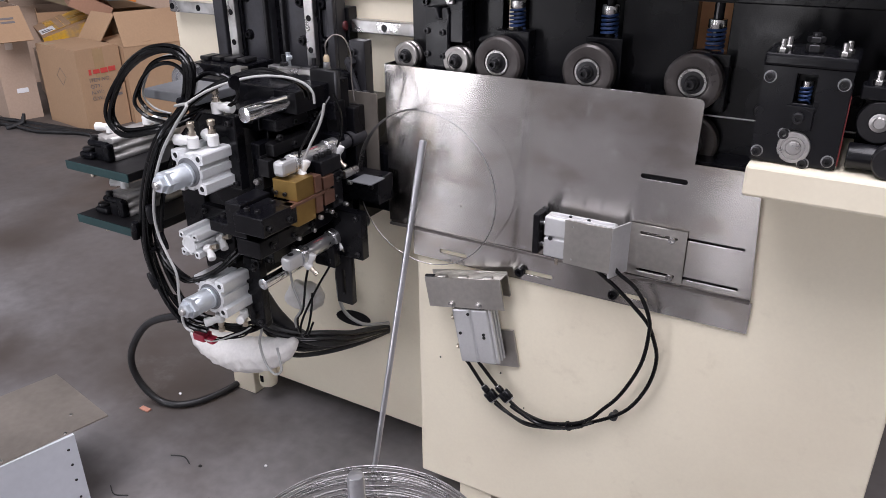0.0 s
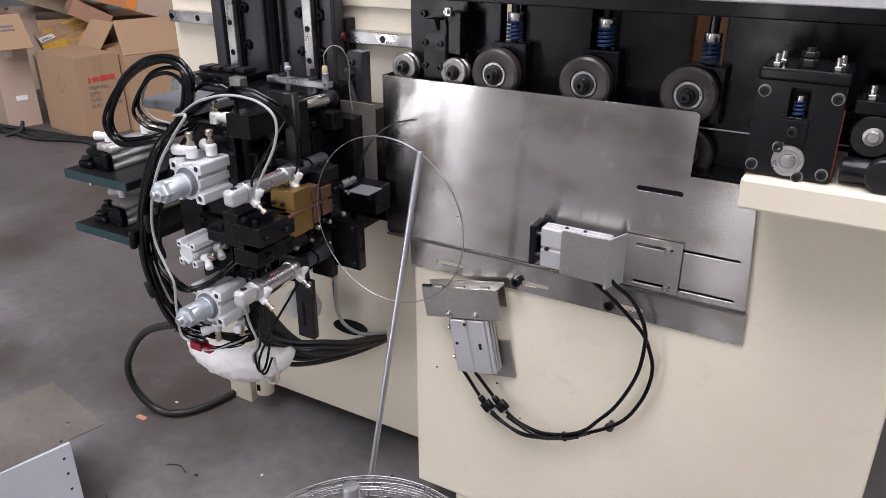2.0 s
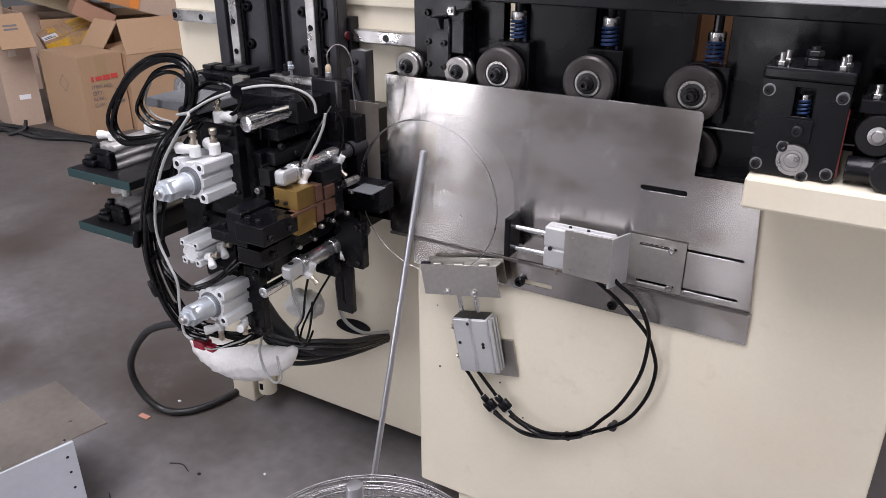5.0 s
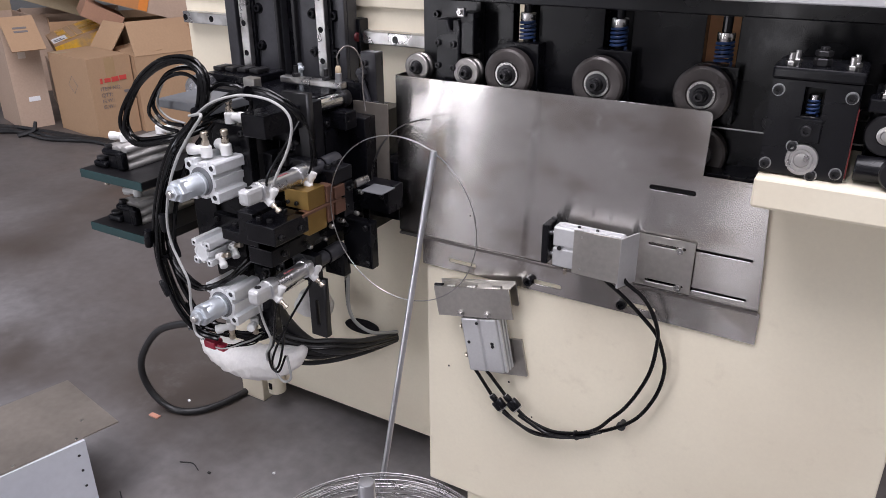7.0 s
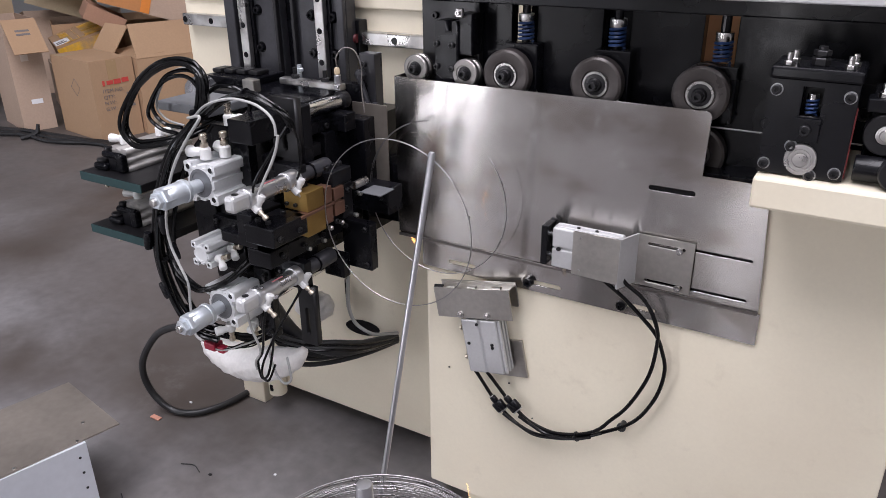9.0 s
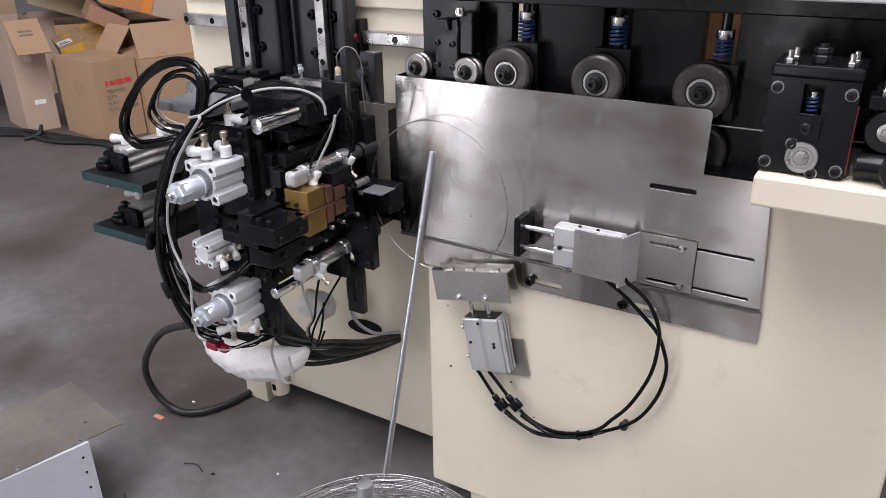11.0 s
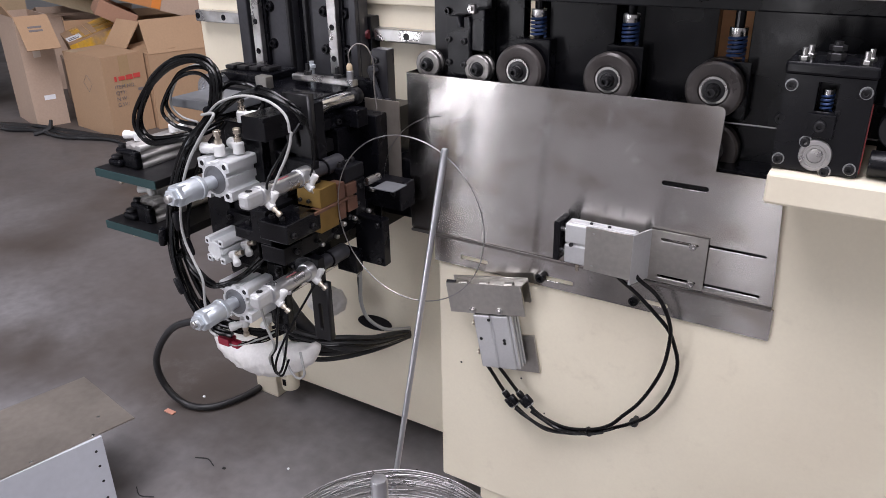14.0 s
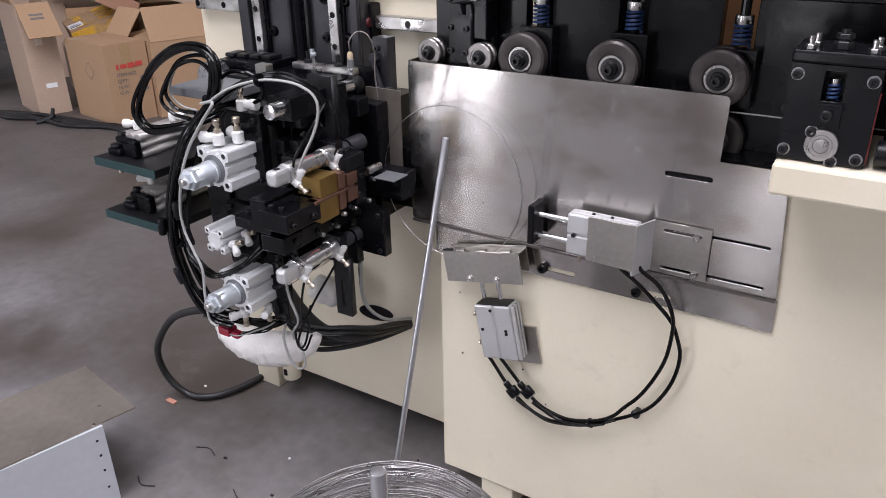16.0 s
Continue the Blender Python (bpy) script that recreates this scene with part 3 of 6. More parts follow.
def pusher():
    t = thing("pusher_cylinder", (-0.33, 1.06, 0.65), "guided pneumatic pusher in a bent steel bracket on the guard plate", "pneumatic cylinder")
    b = B()
    cut_plate(b, [(-0.288, 0.643), (-0.2, 0.643), (-0.2, 0.728), (-0.288, 0.728)], [stadium(-0.271, -0.213, 0.7145, 0.0055), stadium(-0.271, -0.211, 0.6525, 0.0055)], 1.0775, 1.0805)
    part("mounting_plate", b, SHEET, t)
    b = B()
    vs = [(-0.288, 1.0775), (-0.304, 1.0385), (-0.301, 1.038), (-0.285, 1.0775)]
    lo = [b.verts.new((x, y, 0.645)) for x, y in vs]
    hi = [b.verts.new((x, y, 0.7285)) for x, y in vs]
    for i in range(4):
        b.faces.new((lo[i], lo[(i + 1) % 4], hi[(i + 1) % 4], hi[i]))
    b.faces.new(lo)
    b.faces.new(hi)
    part("bent_flange", b, ALU, t)
    b = B()
    cut_plate(b, [(-0.377, 0.6555), (-0.302, 0.6535), (-0.302, 0.7285), (-0.377, 0.7285)], [stadium(-0.366, -0.362, 0.719, 0.004), stadium(-0.366, -0.362, 0.664, 0.004)], 1.0365, 1.039)
    part("cover", b, SHEET, t, "dull grey steel cover")
    b = B()
    box(b, -0.413, -0.302, 1.0395, 1.067, 0.6585, 0.691, 0.0025)
    box(b, -0.413, -0.302, 1.0395, 1.067, 0.6935, 0.7265, 0.0025)
    box(b, -0.410, -0.304, 1.042, 1.065, 0.689, 0.695)
    part("body", b, ALU, t)
    b = B()
    box(b, -0.405, -0.304, 1.045, 1.0495, 0.726, 0.7285, 0.0008)
    box(b, -0.405, -0.304, 1.0575, 1.062, 0.726, 0.7285, 0.0008)
    part("top_groove", b, ALU, t)
    for x, z in ((-0.221, 0.713), (-0.218, 0.651)):
        bolt(x, 1.0775, z, 0.0055, (0, -1, 0), t, RAILM)
    for x in (-0.345, -0.375):
        bolt(x, 1.0535, 0.7265, 0.0028, (0, 0, 1), t)
    b = B()
    rod(b, (-0.401, 1.0395, 0.692), (-0.401, 1.037, 0.692), 0.0036, 12)
    part("port_plug", b, BLACK2, t)
    b = B()
    rod(b, (-0.393, 1.05, 0.6535), (-0.393, 1.05, 0.643), 0.003, 10)
    part("port_screw", b, FITBRASS, t)
    h = thing("push_slide", (-0.425, 1.05, 0.65), "black pusher plate on two bright guide rods", "pusher plate")
    b = B()
    box(b, -0.4305, -0.4195, 1.0345, 1.076, 0.661, 0.729, 0.002)
    part("plate", b, BLACK, h)
    for z in (0.675, 0.711):
        b = B()
        rod(b, (-0.421, 1.05, z), (-0.32, 1.05, z), 0.0042, 16)
        part("guide_rod", b, CHROME, h, "", True)
    return h


def tilted(b, c, deg):
    """Turns what is built upright round c by a lean in the x-z plane."""
    m = Matrix.Translation(c) @ Matrix.Rotation(radians(-deg), 4, "Y") @ Matrix.Translation(-Vector(c))
    b.transform(m)
    return b


LC, LEAN = (-0.540, 1.072, 0.462), 11.5


def lifter():
    t = thing("lift_cylinder", (-0.53, 1.06, 0.40), "pale grey guided pneumatic cylinder leaning on the cabinet", "pneumatic cylinder")
    x, y, z = LC
    b = B()
    box(b, x - 0.038, x - 0.002, y - 0.022, y + 0.012, z - 0.054, z + 0.054, 0.003)
    box(b, x + 0.001, x + 0.034, y - 0.022, y + 0.012, z - 0.054, z + 0.054, 0.003)
    box(b, x - 0.036, x + 0.032, y - 0.019, y + 0.010, z - 0.053, z + 0.053)
    part("body", tilted(b, LC, LEAN), ALU, t)
    b = B()
    for i in range(3):
        box(b, x + 0.0345, x + 0.0405, y - 0.018 + i * 0.010, y - 0.013 + i * 0.010, z - 0.053, z + 0.053, 0.001)
    part("side_rib", tilted(b, LC, LEAN), ALU, t)
    b = B()
    box(b, x - 0.034, x + 0.030, y - 0.018, y + 0.010, z + 0.0535, z + 0.0555)
    part("end_cap", tilted(b, LC, LEAN), BLACK2, t)
    for dz in (0.03, -0.03):
        b = B()
        rod(b, (x - 0.037, y - 0.008, z + dz), (x - 0.049, y - 0.008, z + dz), 0.003, 10)
        rod(b, (x - 0.046, y - 0.008, z + dz), (x - 0.049, y - 0.008, z + dz), 0.0048, 8)
        part("speed_screw", tilted(b, LC, LEAN), FITBRASS, t)
    for dx, dz in ((-0.028, 0.006), (0.02, 0.006), (0.02, 0.0), (-0.005, 0.045)):
        b = B()
        rod(b, (x + dx, y - 0.022, z + dz), (x + dx, y - 0.0235, z + dz), 0.003, 10)
        part("port", tilted(b, LC, LEAN), BLACK2, t)
    b = B()
    box(b, x + 0.0, x + 0.061, 1.085, 1.0905, z - 0.0755, z + 0.0, 0.001)
    box(b, x - 0.02, x + 0.035, 1.0845, 1.0905, z - 0.045, z + 0.045, 0.001)
    part("mounting_plate", tilted(b, LC, LEAN), SHEET, t)
    h = thing("lift_plate", (-0.55, 1.05, 0.52), "bent steel lift plate with curled tabs on two rods", "bracket")
    b = B()
    cut_plate(b, [(x - 0.082, z + 0.058), (x + 0.0715, z + 0.058), (x + 0.0715, z + 0.116), (x - 0.081, z + 0.116)], [], y - 0.024, y - 0.0215)
    part("front_plate", tilted(b, LC, LEAN), SHEET, h)
    b = B()
    cut_plate(b, [(x - 0.079, z + 0.104), (x + 0.074, z + 0.104), (x + 0.074, z + 0.120), (x - 0.079, z + 0.120)], [], y + 0.002, y + 0.005)
    cut_plate(b, [(x + 0.060, z + 0.075), (x + 0.0715, z + 0.073), (x + 0.074, z + 0.076), (x + 0.074, z + 0.104), (x + 0.060, z + 0.104)], [], y + 0.002, y + 0.005)
    part("back_plate", tilted(b, LC, LEAN), SHEET, h)
    for dx in (-0.074, -0.047, -0.004, 0.046):
        b = B()
        rod(b, (x + dx - 0.007, y - 0.018, z + 0.1155), (x + dx + 0.010, y - 0.018, z + 0.1155), 0.0042, 12)
        part("tab", tilted(b, LC, LEAN), BLACK2 if dx < -0.05 else SHEET, h)
    b = B()
    box(b, x - 0.07, x + 0.073, y - 0.021, y + 0.004, z + 0.1135, z + 0.1155)
    part("top_fold", tilted(b, LC, LEAN), SHEET, h)
    for dx in (-0.033, 0.0214):
        b = B()
        lathe(b, (x + dx, y - 0.024, z + 0.065), (0, -1, 0), [(0, 0.0062), (0.003, 0.0062), (0.003, 0.004), (0.007, 0.0035)], 14)
        part("cap_screw", tilted(b, LC, LEAN), RAILM, h)
    for dx in (-0.022, 0.012):
        b = B()
        rod(b, (x + dx, y - 0.006, z + 0.02), (x + dx, y - 0.006, z + 0.09), 0.0042, 14)
        part("guide_rod", tilted(b, LC, LEAN), CHROME, h, "", True)
    return h


def loop_hoses():
    runs = ([(-0.566, 1.056, 0.41), (-0.556, 1.062, 0.392), (-0.527, 1.07, 0.344), (-0.499, 1.07, 0.318), (-0.469, 1.07, 0.301), (-0.434, 1.07, 0.293), (-0.379, 1.072, 0.307), (-0.327, 1.072, 0.336), (-0.28, 1.072, 0.369), (-0.252, 1.07, 0.40), (-0.232, 1.07, 0.44), (-0.222, 1.07, 0.476), (-0.22, 1.07, 0.51), (-0.227, 1.068, 0.539), (-0.239, 1.066, 0.567), (-0.262, 1.062, 0.593), (-0.293, 1.055, 0.624), (-0.325, 1.052, 0.648), (-0.332, 1.052, 0.66)],
            [(-0.541, 1.056, 0.414), (-0.532, 1.062, 0.398), (-0.498, 1.07, 0.353), (-0.464, 1.07, 0.325), (-0.435, 1.07, 0.314), (-0.396, 1.066, 0.315), (-0.348, 1.064, 0.333), (-0.318, 1.063, 0.355), (-0.299, 1.064, 0.38), (-0.275, 1.066, 0.413), (-0.253, 1.063, 0.46), (-0.239, 1.061, 0.505), (-0.234, 1.059, 0.559), (-0.238, 1.06, 0.584), (-0.251, 1.06, 0.612), (-0.268, 1.058, 0.633), (-0.292, 1.055, 0.65), (-0.30, 1.055, 0.662)])
    branches = ([(-0.503, 1.064, 0.322), (-0.480, 1.063, 0.312), (-0.440, 1.062, 0.302), (-0.39, 1.063, 0.308), (-0.345, 1.064, 0.327), (-0.312, 1.066, 0.348)],
                [(-0.470, 1.063, 0.328), (-0.448, 1.062, 0.320), (-0.41, 1.060, 0.311), (-0.36, 1.06, 0.321), (-0.33, 1.062, 0.335)])
    for pts, arm in zip(runs, branches):
        t = thing("air_hose", (pts[0][0], 1.07, 0.30), "glossy black air hose looping down the cabinet from a forked joint", "hose", "looped hoses")
        b = B()
        tube(b, pts, 0.0033, 10, 8)
        part("tubing", b, RUBBER, t, "", True)
        b = B()
        tube(b, arm, 0.0031, 8, 8)
        part("branch", b, RUBBER, t, "", True)
        p, q = Vector(pts[2]), Vector(pts[3])
        d = (q - p).normalized()
        b = B()
        lathe(b, p - d * 0.004, d, [(0, 0.0055), (0.003, 0.0062), (0.011, 0.0062), (0.013, 0.005), (0.015, 0.007)], 14)
        joint = part("joint", b, BLACK, t, "", True)
        w = d.cross(Vector((0, 1, 0)))
        b = B()
        for k in (-1, 1):
            lathe(b, p + d * 0.009 + w * 0.0052 * k, d, [(0, 0.0062), (0.002, 0.0072), (0.017, 0.0072), (0.019, 0.006)], 14)
        part("fork", b, BLACK, joint, "", True)
        b = B()
        for k in (-1, 1):
            lathe(b, p + d * 0.028 + w * 0.0052 * k, d, [(0, 0.0058), (0.0025, 0.0058)], 12)
        lathe(b, p - d * 0.0055, d, [(0, 0.005), (0.002, 0.005)], 12)
        part("release_ring", b, RINGM, joint, "grey release rings", True)
    b = B()
    lathe(b, (-0.358, 1.066, 0.3225), (0.87, 0, 0.49), [(0, 0.009), (0.0028, 0.009)], 14)
    tagged(part("cable_tie", b, BLACK), "black cable tie round the looped hoses", "cable tie", "cable ties")
    b = B()
    lathe(b, (-0.281, 1.0905, 0.366), (0, -1, 0), [(0, 0.005), (0.012, 0.005), (0.013, 0.008), (0.018, 0.008), (0.020, 0.006)], 16)
    tagged(part("hose_clip", b, CABLE, None, "", True), "black round hose clip on the cream panel", "clip")
    for x, z, s in ((-0.636, 0.366, 0.002), (-0.505, 0.372, 0.002), (-0.455, 0.31, 0.0016), (-0.641, 0.50, 0.0015)):
        b = B()
        lathe(b, (x, 1.0915, z), (0, -1, 0), [(0, s), (0.0012, s * 0.8)], 8)
        tagged(part("paint_chip", b, BLACK2), "small dark chip in the cream paint", "chip", "paint chips")


forming_machine()
for rx in (-0.533, -0.382, -0.227):
    feed_roller(rx, 0.944)
    spring_unit(rx + 0.0155, 0.010 if rx > -0.3 else 0.0)
feed_roller(-0.227, 0.850, 0.028)
small_roller(-0.705, 0.940)
small_roller(-0.608, 0.940)
wire_guide()
straightener()
guard_plate()
PUSH = pusher()
LIFT = lifter()
loop_hoses()


# ---- cartons and loose things on the floor ----
def carton(cx, cy, cz, w, d, h, yaw, material, label, flaps=(), lean=(0, 0), tape=None):
    """An open carton: four walls with thickness, a bottom and folded flaps (side, angle)."""
    t = thing("carton", (0, 0, 0), label, "cardboard box", "cartons")
    k = 0.006
    b = B()
    loops = []
    for ww, dd, zz in ((w, d, 0), (w, d, h * 0.5), (w, d, h), (w - 2 * k, d - 2 * k, h), (w - 2 * k, d - 2 * k, k)):
        bow = 0.0
        loops.append([b.verts.new((sx * (ww / 2 + bow), sy * (dd / 2 + bow), zz)) for sx, sy in ((-1, -1), (1, -1), (1, 1), (-1, 1))])
    for lo, hi in zip(loops, loops[1:]):
        for i in range(4):
            b.faces.new((lo[i], lo[(i + 1) % 4], hi[(i + 1) % 4], hi[i]))
    b.faces.new(loops[0])
    b.faces.new(loops[-1])
    part("body", b, material, t)
    for side, ang, ln, *share in flaps:
        b = B()
        ww = (w if side in "fb" else d) * 0.98
        box(b, -ww / 2, ww * (share[0] - 0.5 if share else 0.5), 0, ln, -k / 2, k / 2)
        tilt = Matrix.Rotation(radians(ang), 4, "X")
        turn = {"f": (0, -d / 2, 180), "b": (0, d / 2, 0), "l": (-w / 2, 0, 90), "r": (w / 2, 0, -90)}[side]
        b.transform(Matrix.Translation((turn[0], turn[1], h)) @ Matrix.Rotation(radians(turn[2]), 4, "Z") @ tilt)
        part("flap", b, CARDIN if side in "b" else CARTON if material is CARTON2 else material, t)
    if tape:
        b = B()
        box(b, -0.03 + tape[1], 0.03 + tape[1], -d / 2 - 0.0015, -d / 2 - 0.0003, h * tape[2], h)
        part("tape_strip", b, tape[0], t)
    t.matrix_world = pose(cx, cy, cz, lean[0], lean[1], yaw)
    return t, w, d, h


def mark(t, name, x0, x1, z0, z1, y, material):
    b = B()
    box(b, x0, x1, y - 0.0012, y, z0, z1)
    part(name, b, material, t)


def words(t, text, x, z, size, y, material):
    cu = bpy.data.curves.new("printed_text", "FONT")
    cu.body, cu.size, cu.extrude = text, size, 0.0003
    ob = bpy.data.objects.new("tmp", cu)
    scene.collection.objects.link(ob)
    me = bpy.data.meshes.new_from_object(ob.evaluated_get(bpy.context.evaluated_depsgraph_get()))
    bpy.data.objects.remove(ob)
    me.transform(Matrix.Translation((x, y - 0.0006, z)) @ Matrix.Rotation(math.pi / 2, 4, "X"))
    me.materials.clear()
    me.materials.append(material)
    o = new("printed_text", me)
    o.parent = t


def cartons():
    t, w, d, h = carton(-4.058, 2.791, 0, 0.26, 0.442, 0.45, 82, CARTON, "brown cardboard carton with red and grey printing", (("l", 179, 0.24), ("f", 179.4, 0.12), ("b", 179.2, 0.12), ("r", 52, 0.184, 0.58)), tape=(CLEARTAPE, 0.0, 0.62))
    y = -d / 2 - 0.0018
    for x0, x1, z0, z1 in ((-0.072, -0.058, 0.310, 0.340), (-0.046, -0.008, 0.314, 0.337), (-0.002, 0.040, 0.312, 0.340), (0.046, 0.088, 0.316, 0.342)):
        mark(t, "red_emblem", x0, x1, z0, z1, y, INKRED)
    words(t, "ITEM NO.", -0.078, 0.270, 0.030, y, INK)
    for i, q in enumerate(("QTY:", "N.W.:", "G.W.:")):
        words(t, q, -0.078, 0.236 - 0.034 * i, 0.030, y, INK)
    b = B()
    for x0, z0, x1, z1 in ((0.0, 0.05, 0.05, 0.0), (0.05, 0.0, 0.0, -0.05), (0.0, -0.05, -0.05, 0.0), (-0.05, 0.0, 0.0, 0.05)):
        rod(b, (-w / 2 - 0.0008, -0.02 + x0, 0.29 + z0), (-w / 2 - 0.0008, -0.02 + x1, 0.29 + z1), 0.0009, 6)
    part("printed_diamond", b, INK, t)
    for i in range(3):
        mark(t, "grey_print", 0.062, 0.105, 0.240 - 0.034 * i, 0.256 - 0.034 * i, y, INK)
    t, w, d, h = carton(-4.624, 2.684, 0, 0.187, 0.40, 0.652, 73.2, CARTON2, "tall greyish open carton with a hanging flap and white label", (("f", -48, 0.235), ("b", 96, 0.19), ("l", 60, 0.10)))
    mark(t, "paper_label", -0.022, 0.042, 0.160, 0.188, -d / 2 - 0.0002, PAPER)
    mark(t, "clear_tape", -0.03, 0.012, 0.415, 0.475, -d / 2 - 0.0002, CARDSHINE)
    for k in range(2):
        b = B()
        box(b, -0.035, 0.04, 0.075 + 0.025 * k, 0.088 + 0.025 * k, 0.003, 0.0042)
        b.transform(Matrix.Translation((0, -d / 2, h)) @ Matrix.Rotation(math.pi, 4, "Z") @ Matrix.Rotation(radians(-48), 4, "X"))
        part("grey_print", b, INK, t)
    carton(-3.889, 3.157, 0, 0.45, 0.40, 0.44, 71.6, CARTON, "open brown carton with raised flaps", (("f", 112, 0.20), ("l", 172, 0.17), ("r", 120, 0.17)))
    carton(-4.80, 3.30, 0, 0.50, 0.42, 0.29, 62, CARTON2, "brown carton under the heap", ())
    t, w, d, h = carton(-4.72, 3.22, 0.335, 0.31, 0.49, 0.155, 62, CARTON, "small carton wrapped in yellow printed tape", (("l", 179, 0.153), ("r", 179, 0.153)), (0, -17))
    b = B()
    box(b, -w / 2 - 0.002, w / 2 + 0.002, -d / 2 - 0.0035, -d / 2 - 0.0012, 0.02, 0.14)
    part("yellow_tape", b, TAPE, t)
    b = B()
    box(b, -w / 2 + 0.06, w / 2, -d / 2, d / 2, 0.157, 0.160)
    part("yellow_tape", b, TAPE, t)
    for x0, x1, y0, y1, mat in ((-0.15, -0.06, -0.23, -0.05, PAPER), (-0.14, -0.075, -0.21, -0.18, INK), (-0.14, -0.09, -0.15, -0.13, INK)):
        b = B()
        box(b, x0, x1, y0, y1, 0.157, 0.1605 if mat is PAPER else 0.162)
        part("paper_label" if mat is PAPER else "label_print", b, mat, t)
    carton(-4.25, 3.62, 0.0, 0.60, 0.50, 0.52, 66, CARTON, "brown carton under the heap", ())
    t, w, d, h = carton(-4.417, 3.472, 0.62, 0.568, 0.50, 0.36, 58, CARTON2, "brown carton with an orange printed panel lying on the heap", (), (0, 17.7))
    b = B()
    box(b, -w / 2, 0.02, -d / 2 - 0.003, -d / 2 - 0.0005, 0.004, h)
    part("orange_panel", b, CARTON3, t)
    b = B()
    box(b, -0.035, 0.02, -d / 2 - 0.0045, -d / 2 - 0.0031, 0.006, h)
    part("bright_orange_strip", b, ORANGE, t)
    carton(-4.546, 3.241, 0.5565, 0.238, 0.40, 0.10, 58, CARTONR, "reddish brown carton wedged under the heap", (), (0, 28.7))
    carton(-5.0, 3.72, 0.0, 0.9, 0.5, 0.52, 58, CARTON, "brown carton under the heap", ())
    carton(-5.42, 3.62, 0.0, 0.70, 0.50, 0.54, 50, CARTON2, "brown carton under the heap", ())
    carton(-5.292, 3.461, 0.60, 0.374, 0.50, 0.34, 50, CARDOLIVE, "olive-brown open carton on the heap with a drooping flap", (("f", -38, 0.26), ("r", 20, 0.2)), (0, 19.2))
    carton(-5.604, 3.78, 0.60, 0.34, 0.50, 0.40, 50, CARDYELLOW, "yellowish carton on the heap", (("f", -20, 0.16),), (0, 16.7))
    carton(-5.55, 2.55, 0.0, 0.55, 0.50, 0.60, 66, CARTON2, "large greyish open cardboard carton", (("r", 30, 0.2),))
    carton(-3.50, 3.85, 0.0, 0.60, 0.55, 0.55, 70, CARTON, "brown carton behind the machine", ())
    carton(-3.48, 3.88, 0.555, 0.60, 0.55, 0.50, 64, CARTON, "brown carton behind the machine", (("f", 30, 0.2),))
    carton(-2.6, 3.9, 0.0, 0.6, 0.6, 0.55, 60, CARTON, "brown carton behind the machine", ())
    carton(-2.62, 3.9, 0.555, 0.6, 0.55, 0.5, 66, CARTON2, "brown carton behind the machine", ())


